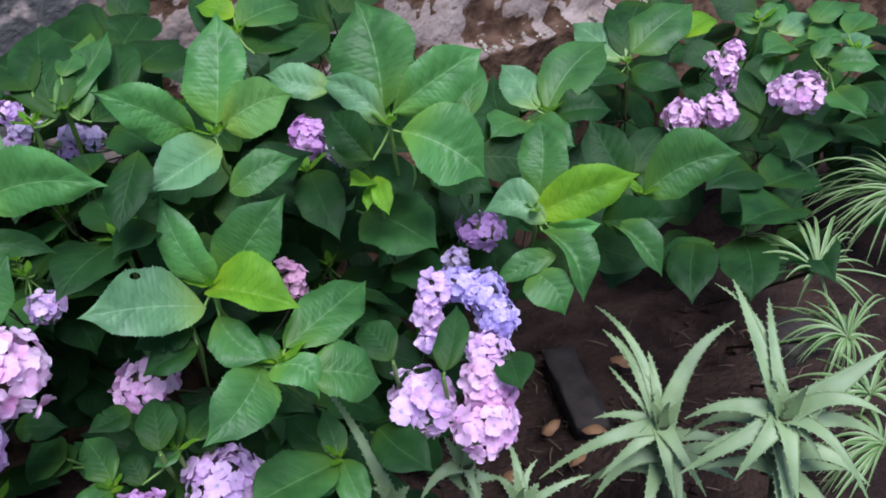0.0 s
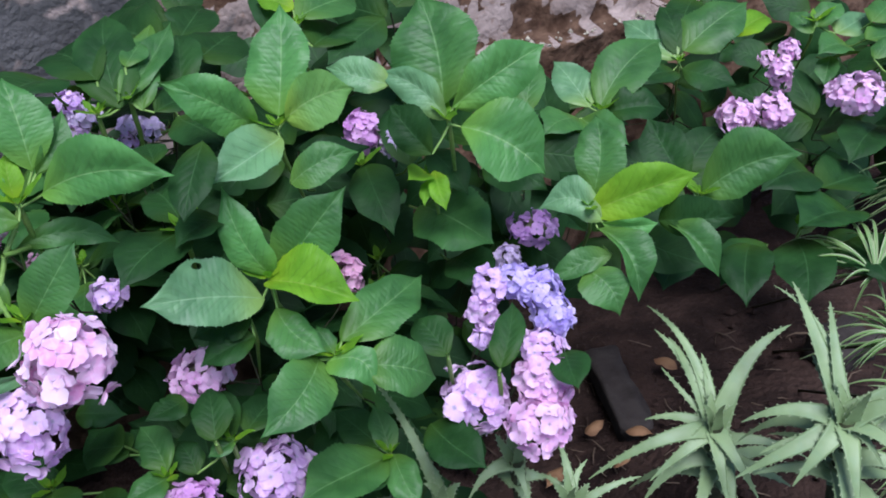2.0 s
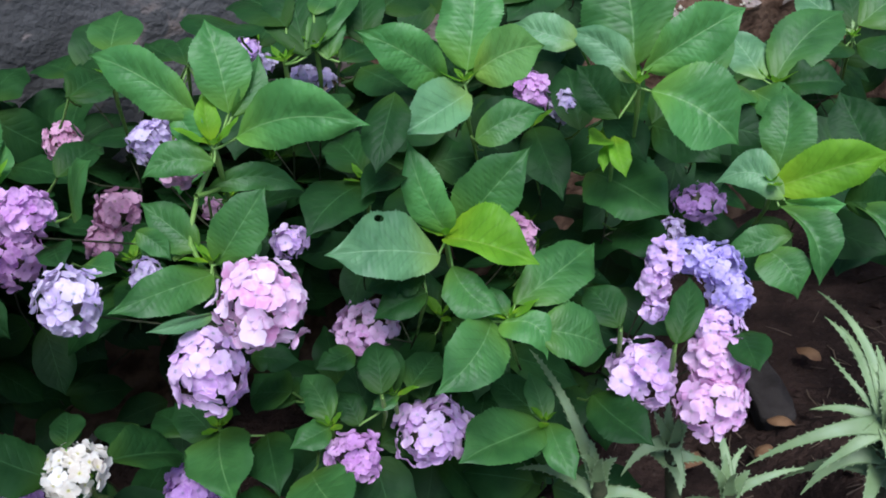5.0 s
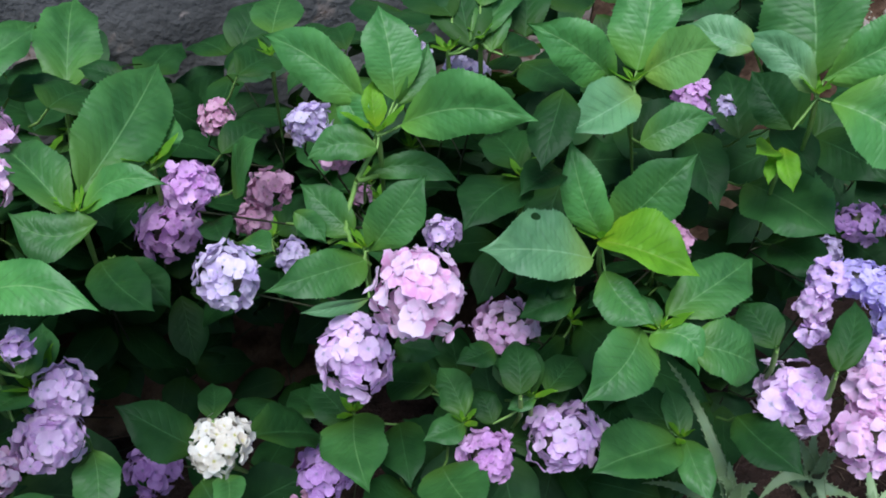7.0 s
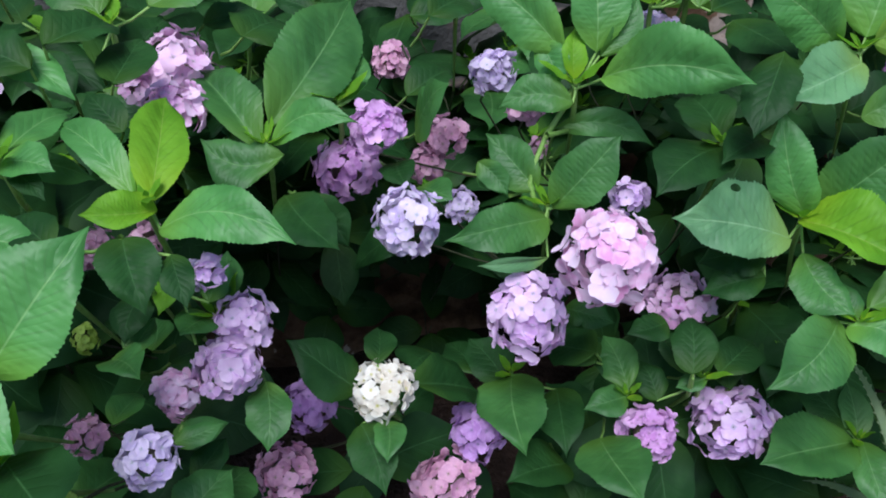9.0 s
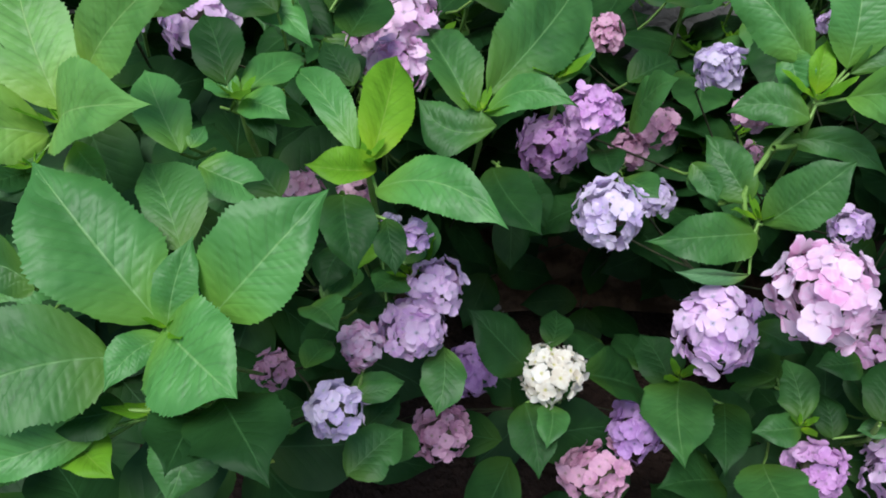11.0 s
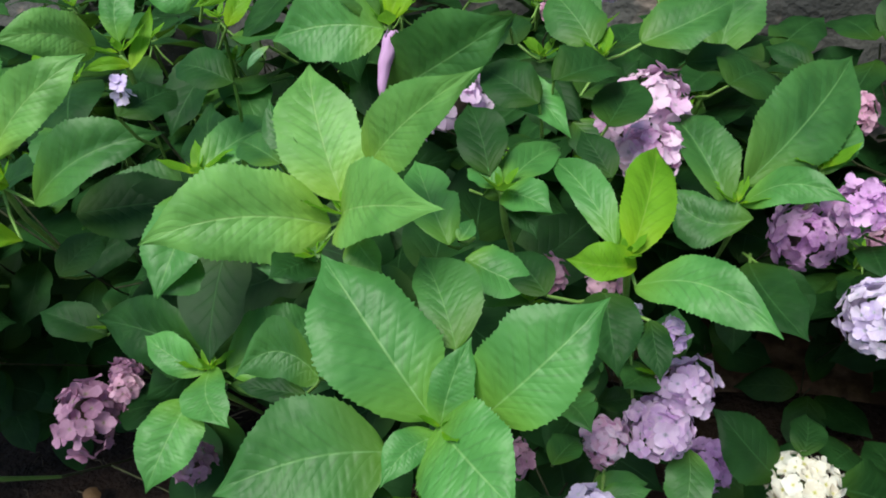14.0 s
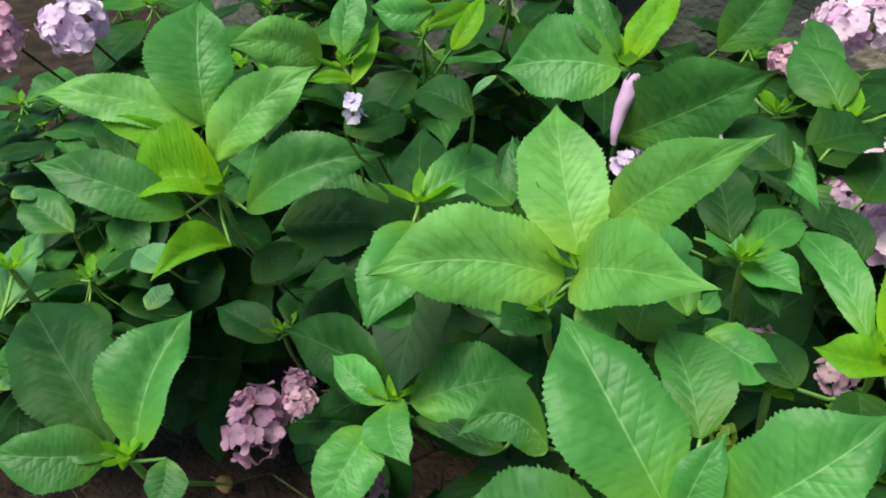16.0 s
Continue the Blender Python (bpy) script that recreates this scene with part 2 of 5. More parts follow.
    y = np.broadcast_to(y, x.shape)
    verts = np.stack([x, y, z], -1).reshape(-1, 3)
    uvs = np.stack([np.broadcast_to(u, x.shape), np.broadcast_to(0.5 + 0.5 * v, x.shape)], -1).reshape(-1, 2)
    a = (np.arange(rows)[:, None] * across + np.arange(across - 1)[None, :]).reshape(-1)
    quads = np.stack([a, a + 1, a + across + 1, a + across], -1)
    for at, aside in hole:
        column = (across - 1) // 2 + aside * (half - 2)
        quads = quads[(np.abs((quads[:, 0] // across + 0.5) / rows - at) > 0.042) | (quads[:, 0] % across != column - (aside < 0))]
    extra = np.zeros((0, 4), int)
    if petiole is not None:
        p = Vector(petiole)
        pv, pf = tube([p, p * 0.5 + Vector((0, 0, -0.1 * p.length)), (0, 0.01 * length, -0.0012)], [0.0019, 0.0017, 0.0015], 5)
        extra = np.array([f for f in pf if len(f) == 4]) + len(verts)
        verts = np.concatenate([verts, np.array([tuple(q) for q in pv])])
        uvs = np.concatenate([uvs, np.full((len(pv), 2), 0.5)])
    faces = np.concatenate([quads, extra])
    me = bpy.data.meshes.new("leaf")
    me.vertices.add(len(verts))
    me.vertices.foreach_set("co", verts.astype(np.float32).ravel())
    me.loops.add(faces.size)
    me.loops.foreach_set("vertex_index", faces.astype(np.int32).ravel())
    me.polygons.add(len(faces))
    me.polygons.foreach_set("loop_start", np.arange(0, faces.size, 4, dtype=np.int32))
    me.polygons.foreach_set("material_index", np.array([0] * len(quads) + [1] * len(extra), np.int32))
    me.polygons.foreach_set("use_smooth", np.ones(len(faces), bool))
    for m in (mat, STEM):
        me.materials.append(m)
    layer = me.uv_layers.new(name="UVMap")
    layer.data.foreach_set("uv", uvs[faces.ravel()].astype(np.float32).ravel())
    me.update(calc_edges=True)
    return me


RNG = random.Random(11)
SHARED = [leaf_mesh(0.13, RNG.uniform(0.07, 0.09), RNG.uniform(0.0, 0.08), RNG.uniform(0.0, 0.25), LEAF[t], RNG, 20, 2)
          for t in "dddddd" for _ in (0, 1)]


def hydrangea(x, y, label="mophead hydrangea bush with broad saw-edged leaves in dark soil"):
    bush = new("hydrangea_bush")
    bush.location = (x, y, 0)
    return tagged(bush, label, "hydrangea", "hydrangea bed")


CROWN, ELEMENTS, CANES = {}, [], []


def cane_near(p):
    """The nearest spot of a main cane, where a side stalk springs from."""
    return min(CANES, key=lambda c: (c - p).length + 2.0 * max(0.0, c.z - p.z))


def outward(p):
    """The open side of the bed: it bends round as the bed does."""
    k = min(1.0, max(0.0, -p.x / 1.2))
    side = Vector((0.9 * k, -1.0 + 0.5 * k, 0)).normalized()
    return (side * 0.78 + Vector((0, 0, 0.62))).normalized()


def cane(bush, top):
    """The stem under a whorl of leaves, from its tip down into the soil."""
    base = Vector(bush.location)
    CROWN.setdefault(bush.name, (bush, []))[1].append(top.copy())
    rel = base - top
    out = outward(top)
    mid1 = Vector((-out.x * 0.03, -out.y * 0.03, -0.05))
    mid2 = -out * 0.16 + Vector((rel.x * 0.09, rel.y * 0.09, -0.08))
    hub = -out * 0.30 + Vector((rel.x * 0.15, rel.y * 0.15, -0.10))
    hub.z = max(hub.z, rel.z + 0.06)
    foot = hub - out * ((hub.z - rel.z + 0.03) / out.z)
    v, f = tube([(0, 0, 0.004), mid1 * 0.5, mid1, mid2, hub, foot], [0.0026, 0.0036, 0.0032, 0.0016, 0.0013, 0.0014], 6)
    CANES.extend(top + mid2.lerp(hub, k) for k in (0.0, 0.2, 0.4, 0.6, 0.8))
    slots = [0 if i < 18 else 1 for i in range(len(f))]
    return part("stem", mesh_of("stem", v, f, [STEM, TWIG], None, slots), bush, Matrix.Translation(top - base))


def unfolding(stem):
    """The small upright leaves at the growing tip."""
    turn = RNG.uniform(0, 360)
    for k in range(6):
        size = (0.036, 0.036, 0.024, 0.024, 0.014, 0.014)[k] * RNG.uniform(0.8, 1.25)
        m = pose(0, 0, 0, (34, 48, 64)[k // 2] + RNG.uniform(-8, 8), 0, turn + 180 * (k % 2) + 90 * (k // 2) + RNG.uniform(-12, 12))
        me = leaf_mesh(size, size * 0.46, -0.06, 0.55, LEAF["y"], RNG, 12, 2)
        part("leaf", me, stem, m @ pose(0, 0.003, 0), "unfolding young leaf")


def joint_of(top, at):
    """Where the stalk of a leaf springs from its stem."""
    if at.length > 0.06:
        return at - outward(top) * 0.06 - at.normalized() * 0.02
    return Vector((0, 0, -0.004))


def noted(bush, top, m, length):
    for k in (0.15, 0.55, 1.0):
        ELEMENTS.append(top + m @ Vector((0, k * length, 0)))
        CROWN[bush.name][1].append(ELEMENTS[-1])


def shoot(bush, top, leaves, rows=96, half=5):
    """A stem tip with leaves, each by its foot, heading, rise, length, width and twist."""
    top = Vector(top)
    stem = cane(bush, top)
    for dx, dy, dz, heading, rise, length, width, twist, tone in leaves:
        m = pose(dx, dy, dz, rise, 0, heading) @ pose(0, 0, 0, 0, twist, 0)
        back = m.inverted() @ joint_of(top, Vector((dx, dy, dz)))
        me = leaf_mesh(length, width, RNG.uniform(0.0, 0.10), RNG.uniform(0.12, 0.5), LEAF[tone], RNG, rows, half, back)
        part("leaf", me, stem, m)
        noted(bush, top, m, length)
    if len(leaves) >= 4:
        unfolding(stem)
    return stem


def whorl(bush, top, facing, leaves):
    """A stem tip whose leaves open towards facing. Each leaf: its foot and its tip from the stem's top, the bend
    of its midrib, the width and the fold in degrees of its two halves,
    and where it is eaten through: how far along, and on which side."""
    top, facing = Vector(top), Vector(facing)
    stem = cane(bush, top)
    for ax, ay, az, bx, by, bz, bow, wide_left, wide_right, left, right, tone, *hole in leaves:
        foot, tip = Vector((ax, ay, az)), Vector((bx, by, bz))
        along = (tip - foot).normalized()
        up = (facing - along * facing.dot(along)).normalized()
        side = along.cross(up)
        m = Matrix.Translation(foot) @ Matrix((side, along, up)).transposed().to_4x4()
        length = (tip - foot).length
        back = m.inverted() @ joint_of(top, foot)
        me = leaf_mesh(length, wide_left + wide_right, RNG.uniform(0.03, 0.13), 0.2, LEAF[tone], RNG, 128, 6, back, bow, (left, right), 0.037, (wide_left - wide_right) / (wide_left + wide_right), hole)
        part("leaf", me, stem, m)
        noted(bush, top, m, length)
    unfolding(stem)
    return stem


def green_stem(bush, points):
    """A bare green stem that links two whorls of leaves."""
    base = Vector(bush.location)
    first = Vector(points[0])
    v, f = tube([Vector(p) - first for p in points], [0.0030] * len(points), 7)
    return part("stem", mesh_of("stem", v, f, [STEM]), bush, Matrix.Translation(first - base), "pale green bare stem")


def lower_leaves():
    """The older leaves within and behind each bush, under the outer shoots, in the shade-darkened leaf colour."""
    every = np.array([tuple(e) for e in ELEMENTS])
    for bush, crown in CROWN.values():
        base = Vector(bush.location)
        made = 0
        for _ in range(1500):
            if made >= (34 if base.x < -1.35 else 16):
                break
            f = outward(RNG.choice(crown))
            e = RNG.choice(crown)
            p = e - f * RNG.uniform(0.13, 0.5) + Vector((RNG.uniform(-0.16, 0.16), RNG.uniform(-0.16, 0.16), RNG.uniform(-0.12, 0.12)))
            if p.z < 0.05 or (p.x > -0.06 and p.y < 1.4 and p.z < 0.56) or (p.x > 0.0 and p.y < 1.75 and p.z < 0.52) or (0.05 < p.x < 0.4 and p.z < 0.35) or (-0.98 < p.x < -0.55 and p.z < 0.6 and RNG.random() < 0.75):
                continue
            if (p.y - 2.15) - (p.x + 0.2) * 0.65 > -0.15:
                continue
            if (p - Vector((-1.05, 0.95, 0.50))).length < 0.22 or (p - Vector((-1.20, 0.07, 0.72))).length < 0.14 or (p - Vector((-0.85, 0.80, 0.70))).length < 0.10:
                continue
            if (p - Vector((-1.50, 0.19, 0.42))).length < 0.40 and p.z < 0.70:
                continue
            gap = p - Vector((-0.60, 0.84, 0.70))
            if (gap - f * gap.dot(f)).length < 0.23 and p.z > 0.12:
                continue
            d = every - np.array(p)
            along = d @ np.array(f)
            lateral = np.linalg.norm(d - np.outer(along, np.array(f)), axis=1)
            if np.any((along < -0.02) & (along > -0.6) & (lateral < 0.085)) or np.any((abs(along) < 0.03) & (lateral < 0.05)):
                continue
            made += 1
            v, fc = tube([(0, 0, 0.0), f * -0.05 + Vector((0, 0, -0.03)), f * -0.1 + (cane_near(p) - p) * 0.4, cane_near(p) - p], [0.0015, 0.0013, 0.0012, 0.0013], 5)
            stem = part("stem", mesh_of("stem", v, fc, [TWIG]), bush, Matrix.Translation(p - base))
            turn = RNG.uniform(0, 360)
            face = f.to_track_quat("Z", "Y").to_matrix().to_4x4()
            for k in range(4):
                tilt = face if k % 2 else face.lerp(Matrix(), 0.5)
                m = tilt @ pose(0, 0, -0.02 * (k // 2), RNG.uniform(-30, 10), 0, turn + 180 * (k % 2) + 90 * (k // 2) + RNG.uniform(-20, 20)) @ pose(0, 0.015, 0, 0, RNG.uniform(-25, 25), 0)
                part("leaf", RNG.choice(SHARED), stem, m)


def wild_bush(x, y, height, spread, count):
    """A further bush of the same row, of which only leafy shoots show."""
    bush = hydrangea(x, y, "leafy hydrangea bush without flowers against the old wall")
    for _ in range(count):
        top = (x + RNG.uniform(-spread, spread), y + RNG.uniform(-spread, spread), height * RNG.uniform(0.72, 1.0))
        turn, leaves = RNG.uniform(0, 360), []
        for k in range(6):
            h = turn + 180 * (k % 2) + 90 * (k // 2) + RNG.uniform(-15, 15)
            r = 0.012 + 0.008 * (k // 2)
            size = RNG.uniform(0.10, 0.16)
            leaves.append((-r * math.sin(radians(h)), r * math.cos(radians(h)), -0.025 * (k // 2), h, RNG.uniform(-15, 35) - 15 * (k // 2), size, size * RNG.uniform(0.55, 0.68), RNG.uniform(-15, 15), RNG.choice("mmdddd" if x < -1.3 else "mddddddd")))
        shoot(bush, top, leaves, 44, 3)


def floret_mesh(mat, rng):
    """Four broad, rounded, overlapping petals round a small eye."""
    verts, uvs, faces = [], [], []
    for k in range(4):
        a = k * math.pi / 2 + rng.uniform(-0.12, 0.12)
        lift, curl, roll = rng.uniform(0.05, 0.6), rng.uniform(-0.55, 0.05), rng.uniform(-0.18, 0.18)
        size = rng.uniform(0.88, 1.06)
        start = len(verts)
        for i, (r, half) in enumerate(((0.03, 0.06), (0.28, 0.33), (0.58, 0.54), (0.84, 0.49), (1.0, 0.19))):
            for j in (-1, -0.5, 0, 0.5, 1):
                x, y = half * j * size, (r - 0.10 * j * j * r) * size
                z = lift * r * r + curl * r ** 3 + 0.14 * j * j * half + roll * j * r + (rng.uniform(-0.02, 0.02) if i > 1 else 0.0)
                verts.append((x * math.cos(a) - y * math.sin(a), x * math.sin(a) + y * math.cos(a), z + 0.05 * (k % 2)))
                uvs.append((r, 0.5 + 0.4 * j))
        for i in range(4):
            for j in range(4):
                q = start + i * 5 + j
                faces.append((q, q + 1, q + 6, q + 5))
    return mesh_of("floret", verts, faces, [mat], uvs)


FLORETS = {key: [floret_mesh(mat, RNG) for _ in range(7)] for key, mat in PETAL.items()}


def flower_head(bush, place, width, height, colour):
    base, place = Vector(bush.location), Vector(place)
    rel = Vector((base.x - place.x, base.y - place.y, -place.z))
    R, H = width / 2, height / 2
    behind = -outward(place)
    end = cane_near(place + behind * 0.2) - place if CANES else Vector((rel.x, rel.y, rel.z - 0.02))
    for rim in ((0, 0, 0), (R, 0, 0), (-R, 0, 0), (0, 0, H), (0, 0, -H)):
        ELEMENTS.append(place + Vector(rim))
    CROWN.setdefault(bush.name, (bush, []))[1].append(place.copy())
    verts, faces = tube([(0, 0, 0), behind * (H + 0.02), behind * (H + 0.09), behind * (H + 0.12) * 0.6 + end * 0.5, end], [0.0018, 0.0018, 0.0015, 0.0014, 0.0014], 5)
    nstalk = len(faces)
    # Ball added inside the head so its gaps show the shade colour.
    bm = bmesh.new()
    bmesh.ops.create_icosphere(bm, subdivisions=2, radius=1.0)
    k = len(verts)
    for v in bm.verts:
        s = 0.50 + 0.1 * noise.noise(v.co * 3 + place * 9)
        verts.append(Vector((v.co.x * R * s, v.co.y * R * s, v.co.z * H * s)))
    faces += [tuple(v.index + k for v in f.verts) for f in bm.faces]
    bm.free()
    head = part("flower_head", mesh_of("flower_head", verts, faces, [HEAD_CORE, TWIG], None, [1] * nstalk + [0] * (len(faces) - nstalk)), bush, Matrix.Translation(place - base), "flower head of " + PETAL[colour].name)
    size = 0.0160 * min(1.15, max(0.55, (R + H) / 0.12 + 0.15))
    if colour == "green":
        size = 0.0058
    count = int(min(90, max(5, (4.1 if R + H > 0.04 else 3.4) * (R * H) / (size * size))))
    axis = Vector((0.05, -0.35, 0.9)).normalized()
    q = axis.to_track_quat("Z", "Y")
    for i in range(count):
        c = 1 - 1.6 * (i + 0.5) / count
        w = i * 2.39996 + RNG.uniform(-0.2, 0.2)
        s = math.sqrt(max(0, 1 - c * c))
        d = q @ Vector((s * math.cos(w), s * math.sin(w), c))
        lump = RNG.uniform(0.72, 1.08)
        p = Vector((d.x * (R - size * 0.35) * lump, d.y * (R - size * 0.35) * lump, d.z * (H - size * 0.35) * lump))
        n = (d + Vector((RNG.uniform(-0.4, 0.4), RNG.uniform(-0.4, 0.4), RNG.uniform(-0.25, 0.45)))).normalized()
        m = Matrix.LocRotScale(p, n.to_track_quat("Z", "Y") @ Euler((0, 0, RNG.uniform(0, 6.28))).to_quaternion(), [size * RNG.uniform(0.82, 1.25)] * 3)
        part("floret", RNG.choice(FLORETS[colour]), head, m)
    return head


def rolled_petal(bush, head, foot, radius):
    """A large faded pink bract rolled up lengthwise into an open tube that narrows to its foot."""
    head, foot = Vector(head), Vector(foot)
    down = (foot - head).normalized()
    side = down.cross(Vector((0.6, -0.55, 0.4))).normalized()
    face = side.cross(down)
    verts, uvs, faces, rows, turns = [], [], [], 14, 22
    for i in range(rows + 1):
        u = i / rows
        r = radius * (0.55 + 0.75 * math.sin(math.pi * min(1.0, 0.25 + 0.9 * (1 - u)) * 0.62)) * (1.0 - 0.55 * u)
        for j in range(turns + 1):
            a = -0.6 + 8.6 * j / turns
            k = r * (1.0 - 0.35 * j / turns) * (1 + 0.07 * math.sin(5 * a + 9 * u) + 0.07 * math.sin(17 * u + a))
            lip = 0.012 * math.sin(2.3 * a) * (1 - u) ** 3 * 0.35
            p = (foot - head) * u + side * (k * math.cos(a)) + face * (k * math.sin(a)) + down * lip
            verts.append(p + side * (0.004 * math.sin(3.0 * u)))
            uvs.append((1 - u, 0.1 + 0.8 * j / turns))
    for i in range(rows):
        for j in range(turns):
            q = i * (turns + 1) + j
            faces.append((q, q + 1, q + turns + 2, q + turns + 1))
    me = mesh_of("rolled_petal", verts, faces, [PETAL["purple"]], uvs)
    return part("rolled_petal", me, bush, Matrix.Translation(head - Vector(bush.location)), "faded pink petal rolled into a tube")


def aloe_material():
    n = Nodes("aloe leaf")
    col = n.mix(n.ramp(n.noise(14.0, 4.0), 0.3, 0.7), (0.125, 0.195, 0.076), (0.215, 0.305, 0.135))
    col = n.mix(n.math("MULTIPLY", n.ramp(n.noise(60.0, 4.0), 0.45, 0.75), 0.4), col, (0.15, 0.25, 0.13))
    n.link(col, n.bsdf.inputs["Base Color"])
    n.shine(0.5, 0.4)
    n.bump(n.noise(70.0, 4.0), 0.2, 0.003)
    return n.mat


ALOE = aloe_material()
SPINE = plain("pale aloe spines", (0.20, 0.28, 0.13), (0.27, 0.34, 0.18), 60.0, 0.5)


def aloe_leaf(tip, width, rng):
    """A fleshy, channelled leaf that tapers to a point, with a spine every centimetre along both edges."""
    tip = Vector(tip)
    length = tip.length
    d = tip.normalized()
    up = Vector((0.15, -0.55, 0.8))
    side = d.cross(up).normalized()
    nrm = side.cross(d)
    bow = rng.uniform(0.12, 0.26) * length * (1 if d.z > 0.2 else 1.4)
    sway = rng.uniform(-0.09, 0.09) * length
    n, ring = 16, 8
    verts, faces = [], []
    spots = []
    for i in range(n + 1):
        u = i / n
        c = d * (u * length) + Vector((0, 0, 1)) * bow * 4 * u * (1 - u) * 0.6 + side * sway * math.sin(math.pi * u)
        w = 0.47 * width * (1 - u ** 1.7) * (0.8 + 0.5 * math.exp(-6 * u)) + 0.0006
        spots.append((c, w))
        for k in range(ring):
            a = 2 * math.pi * k / ring
            x, z = math.cos(a) * w, math.sin(a) * w * (0.34 if math.sin(a) < 0 else 0.10)
            z += 0.28 * w * (abs(math.cos(a)) ** 2)
            verts.append(c + side * x + nrm * z)
    for i in range(n):
        for k in range(ring):
            q = (k + 1) % ring
            faces.append((i * ring + k, i * ring + q, (i + 1) * ring + q, (i + 1) * ring + k))
    steps = max(6, int(length / 0.0125))
    for s in range(1, steps):
        u = s / steps * 0.96
        i = min(n - 1, int(u * n))
        f = u * n - i
        c = spots[i][0].lerp(spots[i + 1][0], f)
        w = spots[i][1] * (1 - f) + spots[i + 1][1] * f
        for sg in (-1, 1):
            b = c + side * (sg * w * 0.96) + nrm * 0.28 * w
            k = len(verts)
            verts += [b - d * 0.0022, b + d * 0.0026, b + side * (sg * 0.0024) + d * 0.0026, b + nrm * 0.0012]
            faces += [(k, k + 1, k + 2), (k + 1, k + 3, k + 2), (k + 3, k, k + 2)]
    me = mesh_of("leaf", verts, faces, [ALOE, SPINE], None, [0] * (n * ring) + [1] * (len(faces) - n * ring))
    for poly in me.polygons[n * ring:]:
        poly.use_smooth = False
    return me


def aloe(place, tips):
    plant = new("aloe")
    plant.location = (place[0], place[1], 0.0)
    tagged(plant, "grey-green spiny aloe rosette growing in bare soil", "aloe", "aloes at the bed's end")
    v, f = tube([(0, 0, place[2] + 0.01), (0.01, 0.01, place[2] * 0.5), (0, 0.02, -0.03)], [0.012, 0.013, 0.014], 8)
    stem = part("stem", mesh_of("stem", v, f, [TWIG]), plant)
    for x, y, z, w in tips:
        part("leaf", aloe_leaf((x, y, z), w, RNG), plant, Matrix.Translation((0, 0, place[2])))
    reach = sum(Vector(t[:3]).length for t in tips) / len(tips)
    for k in range(4):
        a = k * 1.7 + RNG.uniform(-0.3, 0.3)
        tip = (0.022 * math.cos(a), 0.022 * math.sin(a), 0.045 + 0.008 * k)
        part("leaf", aloe_leaf(tip, 0.02, RNG), plant, Matrix.Translation((0.004 * math.cos(a), 0.004 * math.sin(a), place[2])))
    for k in range(11 if len(tips) > 8 else 3):
        a = k * 2.4 + RNG.uniform(-0.3, 0.3)
        size = reach * RNG.uniform(0.7, 1.1)
        tip = (size * math.cos(a), size * math.sin(a), RNG.uniform(-0.6, 0.05) * size)
        part("leaf", aloe_leaf(tip, tips[0][3] * RNG.uniform(0.8, 1.25), RNG), plant, Matrix.Translation((0, 0, place[2] - 0.025 - 0.007 * k)))


def spider_material():
    n = Nodes("striped spider plant blade")
    uv = n.tree.nodes.new("ShaderNodeUVMap")
    sep = n.tree.nodes.new("ShaderNodeSeparateXYZ")
    n.link(uv.outputs[0], sep.inputs[0])
    side = n.math("ABSOLUTE", n.math("SUBTRACT", sep.outputs[1], 0.5))
    col = n.mix(n.ramp(n.noise(30.0, 3.0), 0.3, 0.7), (0.10, 0.24, 0.05), (0.17, 0.33, 0.08))
    col = n.mix(n.ramp(side, 0.22, 0.34), col, (0.31, 0.39, 0.19))
    n.link(col, n.bsdf.inputs["Base Color"])
    n.shine(0.45, 0.4)
    n.thin(col, 0.25)
    return n.mat


SPIDER = spider_material()


def spider_plant(place, tips):
    plant = new("spider_plant")
    plant.location = (place[0], place[1], 0.0)
    tagged(plant, "striped green and cream spider plant tuft beside the aloes", "spider plant", "spider plants")
    down = -outward(Vector(place)) * ((place[2] + 0.03) / outward(Vector(place)).z)
    v, f = tube([(0, 0, place[2] + 0.005), Vector((0, 0, place[2])) + down * 0.4, Vector((0, 0, place[2])) + down], [0.004, 0.003, 0.003], 6)
    part("stem", mesh_of("stem", v, f, [TWIG]), plant)
    for tip in [Vector(t) for t in tips] + [Vector(t) * RNG.uniform(0.6, 1.1) + Vector((RNG.uniform(-0.06, 0.06), RNG.uniform(-0.02, 0.08), RNG.uniform(-0.07, 0.01))) for t in tips * 4]:
        side = tip.normalized().cross(Vector((0, -0.3, 1))).normalized()
        verts, uvs, faces = [], [], []
        n = 14
        lift = RNG.uniform(0.08, 0.34) * tip.length
        half = RNG.uniform(0.0016, 0.0030)
        for i in range(n + 1):
            u = i / n
            c = tip * u + Vector((0, 0, 1)) * 4 * lift * u * (1 - u)
            w = half * (1 - u ** 3) * (0.6 + 0.8 * min(1, 4 * u) * 0.5) + 0.0002
            for j in (-1, 0, 1):
                verts.append(c + side * w * j + Vector((0, 0, 0.0018 * abs(j))))
                uvs.append((u, 0.5 + 0.5 * j))
        for i in range(n):
            for j in (0, 1):
                a = i * 3 + j
                faces.append((a, a + 1, a + 4, a + 3))
        part("blade", mesh_of("blade", verts, faces, [SPIDER], uvs), plant, Matrix.Translation((0, 0, place[2])))


STONE = plain("grey weathered stone", (0.022, 0.017, 0.014), (0.048, 0.040, 0.034), 25.0, 0.9, 0.6)
DRY = plain("dry brown leaf", (0.16, 0.08, 0.035), (0.30, 0.17, 0.08), 40.0, 0.8, 0.4)


